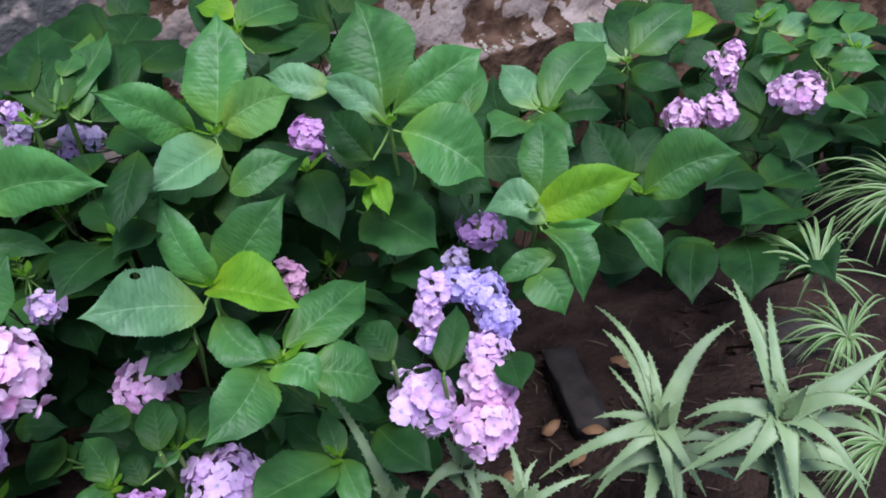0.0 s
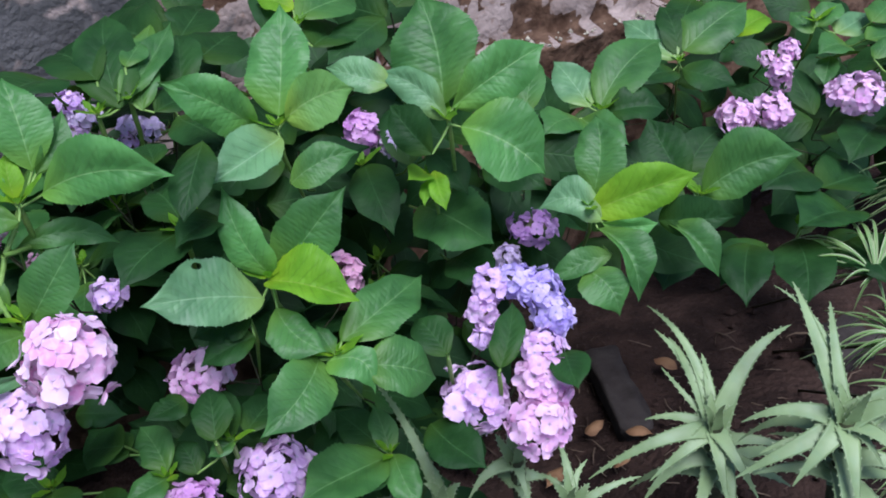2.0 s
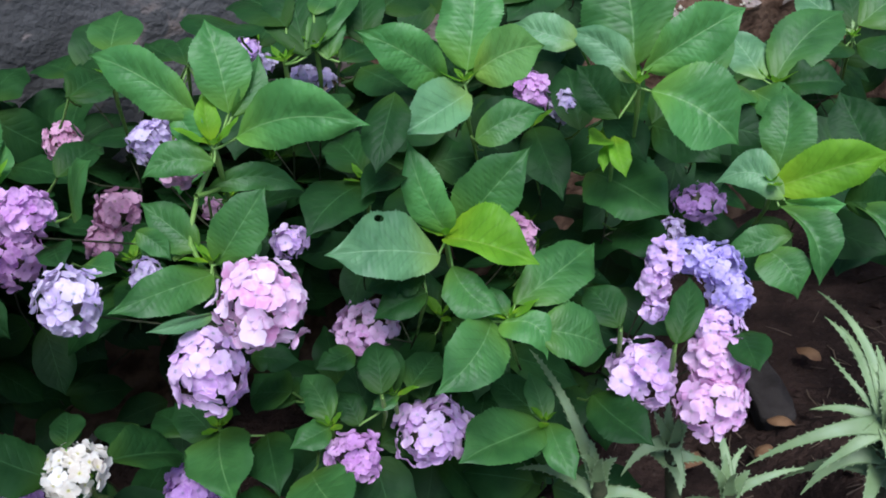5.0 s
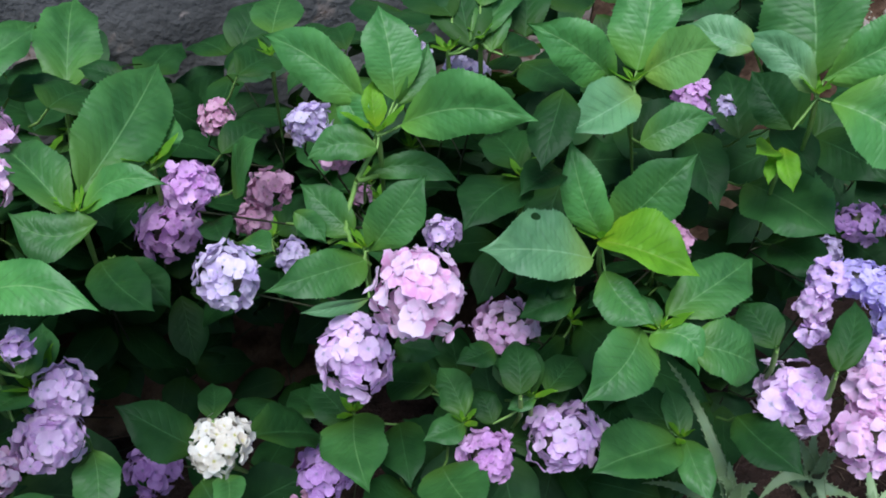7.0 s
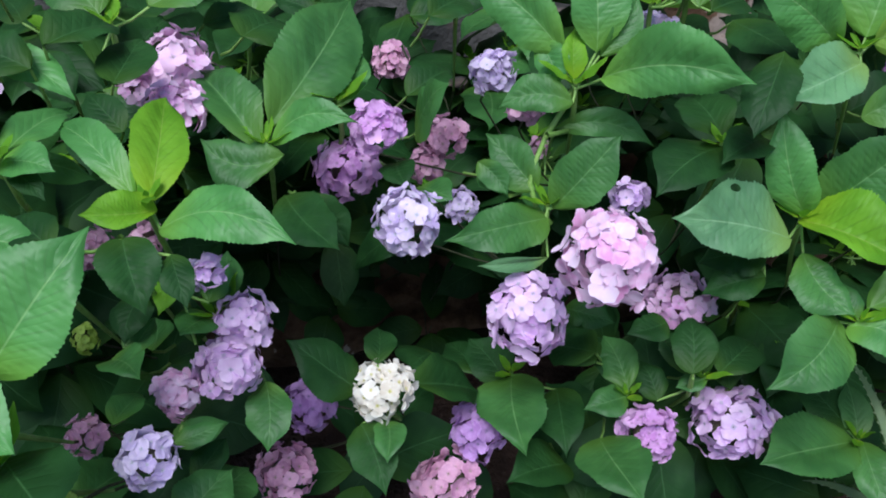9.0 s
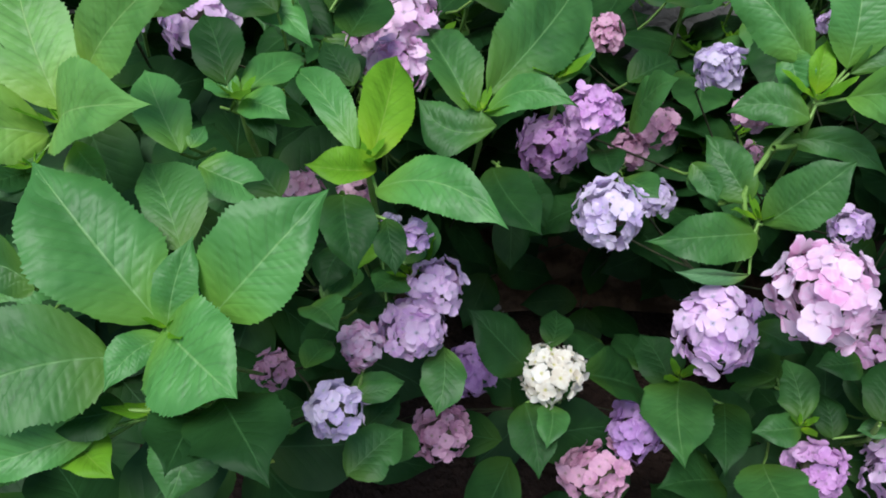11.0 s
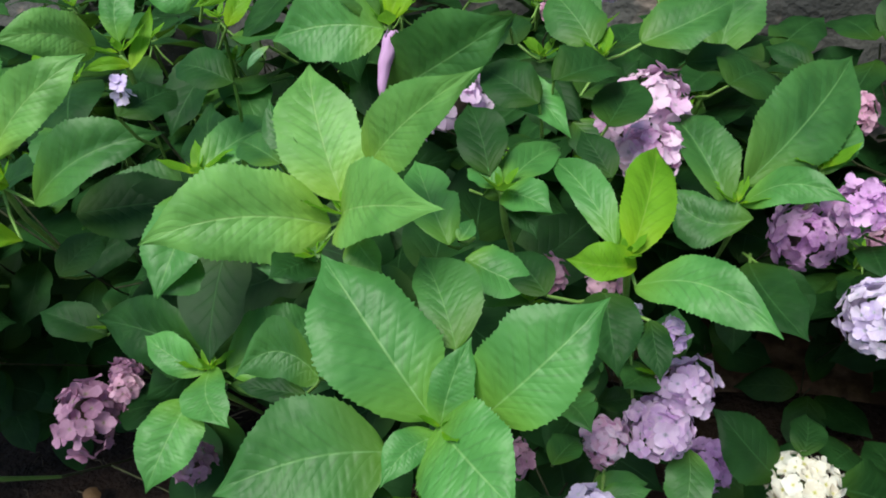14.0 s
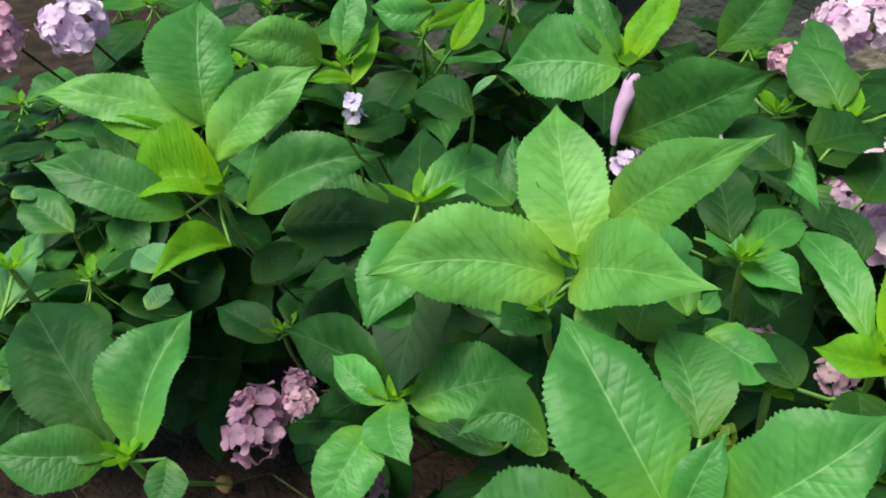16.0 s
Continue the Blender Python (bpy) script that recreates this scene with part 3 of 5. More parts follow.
def rough_block(size, rng, cuts=4):
    """A block with worn, uneven faces and rounded edges."""
    bm = bmesh.new()
    bmesh.ops.create_cube(bm, size=1.0)
    bmesh.ops.subdivide_edges(bm, edges=bm.edges[:], cuts=cuts, use_grid_fill=True)
    off = Vector((rng.uniform(0, 9), rng.uniform(0, 9), 0))
    for v in bm.verts:
        c = v.co
        rounding = 1.0 - 0.10 * max(0.0, sorted((abs(c.x), abs(c.y), abs(c.z)))[1] - 0.28) / 0.22
        c = c * rounding
        v.co = Vector((c.x * size[0], c.y * size[1], c.z * size[2])) + Vector((1, 1, 1)) * 0.012 * noise.noise(c * 4 + off)
    me = bpy.data.meshes.new("block")
    bm.to_mesh(me)
    bm.free()
    for p in me.polygons:
        p.use_smooth = True
    return me


def soil_height(x, y):
    return 0.20 * math.exp(-((x - 0.52) ** 2 + (y - 1.18) ** 2) / 0.11)


def old_brick(a, b):
    a, b = Vector((*a, 0)), Vector((*b, 0))
    me = rough_block(((b - a).length, 0.075, 0.05), RNG)
    me.materials.append(STONE)
    mid = (a + b) / 2
    ob = new("stone_block", me)
    ob.matrix_world = pose(mid.x, mid.y, soil_height(mid.x, mid.y) + 0.03, 0, 0, math.degrees(math.atan2(b.y - a.y, b.x - a.x)))
    tagged(ob, "long grey weathered stone block lying on the soil", "stone")


def field_stone(place, size):
    me = rough_block((size * 1.5, size, size * 0.9), RNG)
    me.materials.append(STONE)
    ob = new("field_stone", me)
    ob.matrix_world = pose(place[0], place[1], soil_height(place[0], place[1]) + size * 0.35, 8, 5, 30)
    tagged(ob, "rounded grey field stone half sunk in soil", "stone")


def dead_leaf(place):
    size = RNG.uniform(0.04, 0.07)
    me = leaf_mesh(size, size * 0.55, RNG.uniform(0.1, 0.25), -0.3, DRY, RNG, 16, 2)
    ob = new("dead_leaf", me)
    ob.matrix_world = pose(place[0], place[1], soil_height(*place) + 0.03, RNG.uniform(-8, 8), RNG.uniform(-15, 15), RNG.uniform(0, 360))
    tagged(ob, "curled dry brown leaf lying on bare soil", "leaf", "fallen leaves")


def soil_clods():
    """Crumbs of soil and grit strewn over the bed."""
    verts, faces = [], []
    for _ in range(900):
        x, y = RNG.uniform(-2.0, 0.9), RNG.uniform(0.2, 1.9)
        r = RNG.choice((0.004, 0.006, 0.008, 0.014)) * RNG.uniform(0.7, 1.3)
        z = soil_height(x, y) + 0.05 * noise.noise(Vector((x + 0.4, y, 0)) * 3.0) + 0.02 * noise.noise(Vector((x + 0.4, y, 0)) * 14.0) + r * 0.3
        k = len(verts)
        for d in ((1, 0, 0), (0, 1, 0), (-1, 0, 0), (0, -1, 0), (0, 0, 1), (0, 0, -1)):
            verts.append((x + d[0] * r * RNG.uniform(0.7, 1.3), y + d[1] * r * RNG.uniform(0.7, 1.3), z + d[2] * r * RNG.uniform(0.5, 0.9)))
        faces += [(k, k + 1, k + 4), (k + 1, k + 2, k + 4), (k + 2, k + 3, k + 4), (k + 3, k, k + 4), (k + 1, k, k + 5), (k + 2, k + 1, k + 5), (k + 3, k + 2, k + 5), (k, k + 3, k + 5)]
    ob = new("soil_crumbs", mesh_of("soil_crumbs", verts, faces, [SOIL], smooth=False))
    tagged(ob, "loose dark crumbs of soil and grit", "soil", kind="stuff")


def soil_litter():
    """Bits of straw, bark and dry stalks lying on the soil."""
    verts, faces = [], []
    for k in range(340):
        x, y = (RNG.uniform(-0.1, 0.75), RNG.uniform(1.0, 1.85)) if k < 170 else (RNG.uniform(-2.3, -1.3), RNG.uniform(-0.25, 0.6))
        a, size = RNG.uniform(0, 6.28), RNG.uniform(0.012, 0.06)
        d = Vector((math.cos(a), math.sin(a), RNG.uniform(-0.1, 0.25))) * size
        at = Vector((x, y, soil_height(x, y) + 0.05 * noise.noise(Vector((x + 0.4, y, 0)) * 3.0) + 0.02 * noise.noise(Vector((x + 0.4, y, 0)) * 14.0) + 0.004))
        bend = Vector((RNG.uniform(-1, 1), RNG.uniform(-1, 1), RNG.uniform(0, 1))) * 0.15 * size
        r = RNG.uniform(0.0006, 0.0022)
        v, f = tube([at, at + d * 0.5 + bend, at + d], [r, r * 0.9, r * 0.5], 4)
        k0 = len(verts)
        verts += v
        faces += [tuple(q + k0 for q in c) for c in f]
    ob = new("soil_litter", mesh_of("soil_litter", verts, faces, [plain("straw and bark", (0.05, 0.032, 0.02), (0.21, 0.155, 0.10), 8.0, 0.85)]))
    tagged(ob, "dry straw, bark and stalk bits on the soil", "litter", kind="stuff")


# ---- ground and wall ----
def soil_material():
    n = Nodes("dark garden soil")
    col = n.mix(n.ramp(n.noise(9.0, 6.0), 0.35, 0.65), (0.017, 0.0095, 0.0070), (0.044, 0.026, 0.019))
    col = n.mix(n.ramp(n.noise(110.0, 3.0), 0.62, 0.72), col, (0.055, 0.038, 0.028))
    n.link(col, n.bsdf.inputs["Base Color"])
    n.shine(0.95, 0.2)
    n.bump(n.noise(60.0, 8.0), 0.9, 0.02)
    return n.mat


SOIL = soil_material()


def make_ground():
    k = 80
    line = [math.sinh(6.0 * (i / k * 2 - 1)) * 0.30 for i in range(k + 1)]
    verts, faces = [], []
    for y in line:
        for x in line:
            p = Vector((x, y + 0.8, 0))
            z = 0.05 * noise.noise(p * 3.0) + 0.02 * noise.noise(p * 14.0)
            z += 0.20 * math.exp(-((p.x - 0.92) ** 2 + (p.y - 1.18) ** 2) / 0.11)
            verts.append((p.x - 0.4, p.y, z if max(abs(x), abs(y)) < 6 else 0.0))
    for i in range(k):
        for j in range(k):
            a = i * (k + 1) + j
            faces.append((a, a + 1, a + k + 2, a + k + 1))
    g = new("ground", mesh_of("ground", verts, faces, [SOIL]))
    tagged(g, "bare dark brown garden soil under the bushes", "soil", kind="structure")


make_ground()


def wall_material():
    n = Nodes("flaking plaster over mud and stone")
    at = n.tree.nodes.new("ShaderNodeAttribute")
    at.attribute_name = "plaster"
    rubble = n.mix(n.ramp(n.noise(18.0, 6.0), 0.35, 0.65), (0.050, 0.027, 0.015), (0.13, 0.080, 0.050))
    coat = n.mix(n.ramp(n.noise(9.0, 6.0), 0.3, 0.7), (0.20, 0.155, 0.130), (0.33, 0.27, 0.235))
    coat = n.mix(n.math("MULTIPLY", n.ramp(n.noise(45.0, 5.0), 0.58, 0.7), 0.6), coat, (0.20, 0.13, 0.09))
    edge = n.math("ADD", at.outputs["Fac"], n.math("MULTIPLY", n.math("SUBTRACT", n.noise(70.0, 5.0), 0.5), 0.5))
    coat = n.mix(n.ramp(at.outputs["Fac"], 1.0, 1.6), coat, n.mix(n.ramp(n.noise(5.0, 5.0), 0.3, 0.7), (0.055, 0.054, 0.051), (0.105, 0.102, 0.098)))
    n.link(n.mix(n.ramp(edge, 0.44, 0.56), rubble, coat), n.bsdf.inputs["Base Color"])
    n.shine(0.95, 0.2)
    n.bump(n.noise(55.0, 8.0), 0.7, 0.012)
    return n.mat


def make_wall():
    """A rough wall whose plaster has come away in patches, over a stone footing that stands proud."""
    nx, nz, wide, high = 420, 150, 6.0, 2.2
    verts, faces, mask = [], [], []
    for i in range(nz + 1):
        z = -0.1 + high * i / nz
        for j in range(nx + 1):
            x = -3.0 + wide * j / nx
            p = Vector((x, 0, z))
            coat = 0.46 + 1.3 * noise.noise(p * 6.5) + 1.1 * noise.noise(p * 19.0) + 0.8 * noise.noise(p * 55.0)
            line = 0.625 + 0.03 * noise.noise(Vector((x * 2, 3, 0)))
            proud = 0.07 if z < line else 0.0
            if z < line - 0.02:
                coat -= 1.2
            smooth_part = min(1.0, max(0.0, (-0.55 - x + 0.3 * noise.noise(p * 3)) / 0.25))
            coat += 1.6 * smooth_part * (z > line)
            y = -proud - 0.012 * min(1, max(0, coat)) - 0.018 * noise.noise(p * 7) - 0.03 * noise.noise(p * 2.2)
            verts.append((x, y, z))
            mask.append(min(2.0, max(0.0, coat)) if smooth_part > 0 else min(1.0, max(0.0, coat)))
    for i in range(nz):
        for j in range(nx):
            a = i * (nx + 1) + j
            faces.append((a, a + 1, a + nx + 2, a + nx + 1))
    k = len(verts)
    verts += [(-3, 0.35, -0.1), (3, 0.35, -0.1), (3, 0.35, 2.1), (-3, 0.35, 2.1)]
    mask += [1.0] * 4
    a, b, c, d = 0, nx, nz * (nx + 1) + nx, nz * (nx + 1)
    faces += [(k + 1, k, k + 3, k + 2), (d, c, k + 2, k + 3), (a, d, k + 3, k), (b, k + 1, k + 2, c)]
    me = mesh_of("wall_back", verts, faces, [wall_material()])
    layer = me.attributes.new("plaster", "FLOAT", "POINT")
    layer.data.foreach_set("value", mask)
    wall = new("wall_back", me)
    wall.matrix_world = pose(-0.2, 2.15, 0, 0, 0, 33)
    tagged(wall, "old rubble wall with flaking beige plaster behind the bed", "wall", kind="structure")


make_wall()


def ledge_grit():
    """Pale pebbles and lichen crumbs along the top of the footing."""
    verts, faces = [], []
    for _ in range(260):
        x, r = RNG.uniform(-0.6, 1.4), RNG.choice((0.004, 0.006, 0.009)) * RNG.uniform(0.7, 1.3)
        c = Vector((x, RNG.uniform(-0.085, -0.02), 0.625 + 0.03 * noise.noise(Vector((x * 2, 3, 0))) + RNG.uniform(-0.012, 0.004)))
        k = len(verts)
        for d in ((1, 0, 0), (0, 1, 0), (-1, 0, 0), (0, -1, 0), (0, 0, 1), (0, 0, -1)):
            verts.append(c + Vector(d) * r * RNG.uniform(0.7, 1.3))
        faces += [(k, k + 1, k + 4), (k + 1, k + 2, k + 4), (k + 2, k + 3, k + 4), (k + 3, k, k + 4), (k + 1, k, k + 5), (k + 2, k + 1, k + 5), (k + 3, k + 2, k + 5), (k, k + 3, k + 5)]
    ob = new("ledge_grit", mesh_of("ledge_grit", verts, faces, [plain("pale grit", (0.22, 0.20, 0.15), (0.42, 0.40, 0.30), 40.0, 0.9)], smooth=True))
    ob.matrix_world = pose(-0.2, 2.15, 0, 0, 0, 33)
    tagged(ob, "pale pebbles and lichen crumbs on the wall footing", "grit", kind="stuff")


ledge_grit()
soil_clods()
soil_litter()

# ---- hydrangeas ----

bush = hydrangea(0.56, 1.77, "hydrangea bush with soft pink flower heads")
shoot(bush, (0.368, 1.867, 0.691), [
    (0.008, 0.010, 0.017, -61, 22, 0.186, 0.112, 24, 'm'),
    (0.122, 0.046, 0.025, -53, 8, 0.123, 0.077, 21, 'y'),
    (-0.005, 0.002, 0.005, 39, 22, 0.163, 0.087, -24, 'p'),
    (0.004, -0.008, -0.014, -119, -11, 0.116, 0.076, 30, 'd'),
    (-0.014, -0.010, -0.015, 127, 4, 0.116, 0.084, -24, 'd'),
    (0.001, 0.007, 0.012, 9, 31, 0.148, 0.065, -10, 'd'),
])
shoot(bush, (0.675, 1.582, 0.735), [
    (-0.004, 0.008, 0.013, -109, 2, 0.086, 0.057, 32, 'm'),
    (0.002, -0.015, -0.026, -170, -5, 0.103, 0.064, 18, 'm'),
    (-0.028, 0.013, 0.025, -48, 29, 0.062, 0.033, 13, 'm'),
])
shoot(bush, (0.486, 1.407, 0.542), [
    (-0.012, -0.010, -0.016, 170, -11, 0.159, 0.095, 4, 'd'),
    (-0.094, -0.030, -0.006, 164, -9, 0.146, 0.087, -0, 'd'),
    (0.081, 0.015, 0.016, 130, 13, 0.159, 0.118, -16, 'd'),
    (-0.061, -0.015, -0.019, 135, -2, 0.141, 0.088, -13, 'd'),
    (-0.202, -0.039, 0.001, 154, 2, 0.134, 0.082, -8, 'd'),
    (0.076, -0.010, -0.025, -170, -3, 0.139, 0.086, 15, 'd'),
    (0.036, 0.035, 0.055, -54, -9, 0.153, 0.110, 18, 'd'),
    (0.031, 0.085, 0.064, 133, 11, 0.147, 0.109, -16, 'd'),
])
shoot(bush, (0.656, 1.918, 0.731), [
    (-0.008, -0.012, -0.020, 25, 25, 0.079, 0.047, -22, 'm'),
    (-0.001, -0.006, -0.010, -58, 26, 0.082, 0.057, 20, 'm'),
    (0.039, -0.012, -0.025, -55, 10, 0.114, 0.069, 19, 'p'),
    (0.061, -0.025, -0.048, 126, 5, 0.096, 0.071, -20, 'm'),
    (0.082, -0.058, -0.028, -67, -6, 0.108, 0.080, 26, 'm'),
    (0.100, -0.032, -0.002, -43, 9, 0.110, 0.064, 12, 'm'),
    (0.128, -0.145, -0.029, -48, 5, 0.094, 0.057, 14, 'p'),
    (0.082, -0.155, -0.043, 29, -14, 0.085, 0.071, -29, 'd'),
    (0.023, -0.037, -0.064, 155, -32, 0.074, 0.049, -3, 'm'),
])
shoot(bush, (0.766, 1.684, 0.733), [
    (-0.018, 0.016, 0.029, -45, 6, 0.111, 0.065, 12, 'm'),
    (-0.013, -0.011, -0.017, 4, 3, 0.092, 0.058, -16, 'm'),
    (-0.006, -0.032, -0.054, 179, -5, 0.115, 0.068, 13, 'd'),
    (-0.093, -0.084, -0.103, 143, -1, 0.154, 0.092, -8, 'd'),
    (-0.040, -0.083, -0.109, 178, 8, 0.152, 0.105, 14, 'd'),
    (-0.127, -0.090, -0.097, 20, -25, 0.118, 0.106, -28, 'd'),
])
flower_head(bush, (0.426, 1.627, 0.662), 0.076, 0.064, 'pink2')
flower_head(bush, (0.509, 1.681, 0.640), 0.084, 0.074, 'pink2')
flower_head(bush, (0.555, 1.797, 0.670), 0.046, 0.085, 'pink2')
flower_head(bush, (0.546, 1.864, 0.679), 0.040, 0.040, 'pink2')
flower_head(bush, (0.588, 1.858, 0.694), 0.045, 0.054, 'pink2')
flower_head(bush, (0.623, 1.581, 0.705), 0.104, 0.074, 'pink2')

bush = hydrangea(-0.02, 1.33, "hydrangea bush with violet and pale blue flower heads")
shoot(bush, (0.025, 1.232, 0.856), [
    (0.003, 0.004, 0.007, -16, 30, 0.104, 0.043, 9, 'm'),
])
whorl(bush, (0.110, 1.192, 0.732), (-0.09, -0.87, 0.48), [
    (0.004, 0.010, 0.012, 0.018, 0.086, 0.105, 0.08, 0.034, 0.041, 11, 27, 'm'),
    (-0.001, -0.004, -0.005, 0.153, 0.013, 0.034, -0.02, 0.042, 0.034, 31, 7, 'y'),
    (0.015, -0.013, -0.014, -0.075, 0.006, -0.002, 0.27, 0.025, 0.033, 25, 13, 'p'),
    (0.007, -0.020, -0.023, 0.053, -0.092, -0.104, -0.17, 0.037, 0.029, 15, 68, 'm'),
    (0.024, -0.045, -0.052, -0.070, -0.060, -0.081, 0.04, 0.016, 0.022, 30, 8, 'm'),
    (0.014, -0.016, -0.017, 0.091, -0.025, -0.019, 0.07, 0.020, 0.020, 55, 15, 'f'),
    (-0.012, -0.057, -0.069, 0.026, -0.101, -0.119, -0.16, 0.028, 0.037, 7, 31, 'm'),
])
whorl(bush, (0.268, 1.212, 0.727), (-0.21, -0.86, 0.47), [
    (-0.000, -0.000, 0.000, 0.140, 0.007, 0.048, -0.10, 0.061, 0.035, 36, 2, 'm'),
    (-0.018, 0.012, 0.009, -0.061, 0.089, 0.089, -0.01, 0.037, 0.033, 27, 11, 'd'),
    (-0.061, -0.010, -0.030, 0.043, -0.030, -0.023, 0.01, 0.038, 0.023, 28, 10, 'd'),
    (-0.050, -0.015, -0.033, 0.011, -0.079, -0.091, -0.12, 0.031, 0.021, 15, 68, 'm'),
])
shoot(bush, (0.167, 1.531, 0.737), [
    (-0.005, 0.000, 0.001, -47, 24, 0.192, 0.102, 20, 'm'),
    (-0.019, 0.003, 0.006, 28, 27, 0.127, 0.074, -16, 'p'),
    (-0.036, -0.007, -0.009, -142, -7, 0.114, 0.073, 20, 'm'),
    (-0.041, -0.007, -0.008, 141, 8, 0.101, 0.077, -20, 'm'),
    (0.004, -0.003, -0.005, -91, 2, 0.109, 0.079, 30, 'd'),
])
shoot(bush, (-0.281, 1.298, 1.000), [
    (-0.016, -0.004, -0.005, 42, 31, 0.103, 0.055, -14, 'd'),
    (0.001, 0.006, 0.010, -41, -0, 0.116, 0.081, 29, 'm'),
    (-0.002, 0.012, 0.021, 76, 18, 0.060, 0.042, -30, 'y'),
    (0.021, -0.014, -0.026, -21, -4, 0.110, 0.086, 22, 'd'),
])
shoot(bush, (-0.216, 1.260, 0.795), [
    (-0.068, -0.105, 0.030, -58, 11, 0.111, 0.076, 28, 'd'),
    (0.004, 0.001, 0.001, -157, -29, 0.130, 0.073, 7, 'd'),
    (0.083, -0.032, -0.056, -140, -1, 0.163, 0.105, 17, 'm'),
    (0.122, -0.073, -0.126, -144, 3, 0.104, 0.069, 16, 'd'),
    (0.070, 0.005, -0.008, 12, 29, 0.131, 0.074, -3, 'd'),
    (0.107, -0.049, 0.022, -160, -29, 0.070, 0.030, 8, 'y'),
    (0.108, -0.049, 0.039, -143, -26, 0.093, 0.052, 16, 'd'),
])
flower_head(bush, (0.029, 1.322, 0.635), 0.088, 0.042, 'violet')
flower_head(bush, (-0.015, 1.270, 0.612), 0.047, 0.045, 'blue')
flower_head(bush, (-0.217, 1.309, 0.824), 0.053, 0.078, 'purple')
flower_head(bush, (-0.171, 1.306, 0.805), 0.042, 0.053, 'blue')

bush = hydrangea(-0.09, 1.04, "hydrangea bush with lavender and blue violet flower heads")
whorl(bush, (-0.270, 1.051, 0.951), (0.25, -0.90, 0.36), [
    (0.003, 0.008, 0.011, 0.012, 0.086, 0.123, 0.02, 0.039, 0.038, 6, 32, 'f'),
    (0.010, 0.007, 0.006, 0.093, 0.042, 0.024, -0.10, 0.035, 0.033, 35, 3, 'l'),
    (-0.022, -0.005, 0.002, -0.107, -0.050, 0.085, 0.05, 0.028, 0.034, 5, 33, 'f'),
    (0.004, -0.006, -0.011, -0.063, -0.094, -0.023, -0.00, 0.034, 0.034, 62, 15, 'p'),
    (0.012, -0.036, -0.058, 0.093, -0.001, -0.040, -0.10, 0.022, 0.024, 7, 31, 'm'),
])
whorl(bush, (-0.070, 1.115, 0.913), (0.06, -0.92, 0.38), [
    (-0.006, 0.011, 0.017, -0.029, 0.093, 0.140, 0.06, 0.061, 0.061, 5, 33, 'm'),
    (-0.003, 0.001, 0.002, -0.088, 0.035, 0.061, 0.12, 0.022, 0.023, 9, 29, 'p'),
    (0.005, 0.010, 0.014, 0.127, 0.056, 0.069, -0.02, 0.038, 0.036, 34, 4, 'f'),
    (0.014, -0.004, -0.007, 0.115, -0.038, -0.067, -0.09, 0.055, 0.055, 15, 55, 'f'),
    (-0.071, 0.026, 0.046, -0.151, 0.038, 0.072, -0.01, 0.021, 0.025, 31, 7, 'p'),
    (-0.024, -0.024, -0.033, -0.073, 0.012, 0.025, -0.02, 0.025, 0.030, 5, 33, 'd'),
])
shoot(bush, (-0.101, 1.139, 0.829), [
    (0.003, 0.003, 0.005, -166, -29, 0.063, 0.032, 3, 'y'),
    (-0.007, 0.001, 0.002, 149, 15, 0.046, 0.039, -22, 'y'),
    (-0.004, -0.004, -0.006, 167, -27, 0.041, 0.018, -10, 'y'),
])
whorl(bush, (-0.297, 0.973, 0.789), (0.28, -0.82, 0.51), [
    (0.003, 0.003, 0.002, -0.034, 0.015, 0.120, -0.08, 0.023, 0.030, 6, 32, 'f'),
    (0.017, 0.012, 0.007, 0.104, 0.040, 0.096, -0.01, 0.041, 0.034, 27, 11, 'm'),
    (-0.002, -0.001, -0.001, 0.112, -0.046, -0.010, -0.04, 0.046, 0.046, 15, 68, 'y'),
    (-0.007, -0.017, -0.016, -0.115, -0.101, 0.039, 0.04, 0.037, 0.044, 36, 2, 'p', (0.55, 1)),
    (0.007, -0.022, -0.027, 0.069, -0.070, -0.061, 0.11, 0.020, 0.036, 6, 32, 'm'),
])
whorl(bush, (-0.224, 0.924, 0.704), (0.21, -0.78, 0.59), [
    (0.007, 0.013, 0.011, 0.100, 0.138, 0.020, 0.00, 0.032, 0.041, 4, 34, 'm'),
    (0.030, -0.005, -0.012, 0.114, 0.027, -0.066, -0.06, 0.036, 0.041, 2, 36, 'm'),
    (-0.010, -0.006, -0.003, 0.045, -0.029, -0.039, -0.34, 0.019, 0.028, 6, 32, 'f'),
    (-0.020, -0.004, 0.001, -0.072, -0.114, -0.019, -0.07, 0.038, 0.037, 9, 29, 'm'),
    (-0.002, 0.002, 0.003, -0.023, 0.026, 0.029, -0.01, 0.015, 0.012, 35, 3, 'm'),
])
shoot(bush, (-0.195, 0.987, 0.482), [
    (0.000, 0.000, 0.000, 22, 30, 0.077, 0.039, -4, 'm'),
    (-0.004, -0.002, -0.003, 141, 18, 0.154, 0.095, -19, 'm'),
    (0.005, 0.000, -0.001, -153, -20, 0.090, 0.050, 6, 'm'),
    (0.065, -0.013, 0.062, -141, 4, 0.116, 0.074, 13, 'd'),
    (-0.010, 0.004, 0.009, 52, 16, 0.094, 0.060, -14, 'd'),
    (0.001, -0.004, -0.006, 149, -16, 0.057, 0.035, -14, 'm'),
])
shoot(bush, (-0.094, 0.962, 0.662), [
    (0.000, 0.000, 0.000, 37, 20, 0.077, 0.050, -13, 'd'),
    (0.146, 0.043, -0.034, -173, 4, 0.087, 0.053, 6, 'd'),
])
shoot(bush, (-0.032, 0.938, 0.650), [
    (0.002, 0.003, 0.005, -13, 23, 0.098, 0.043, 6, 'd'),
])
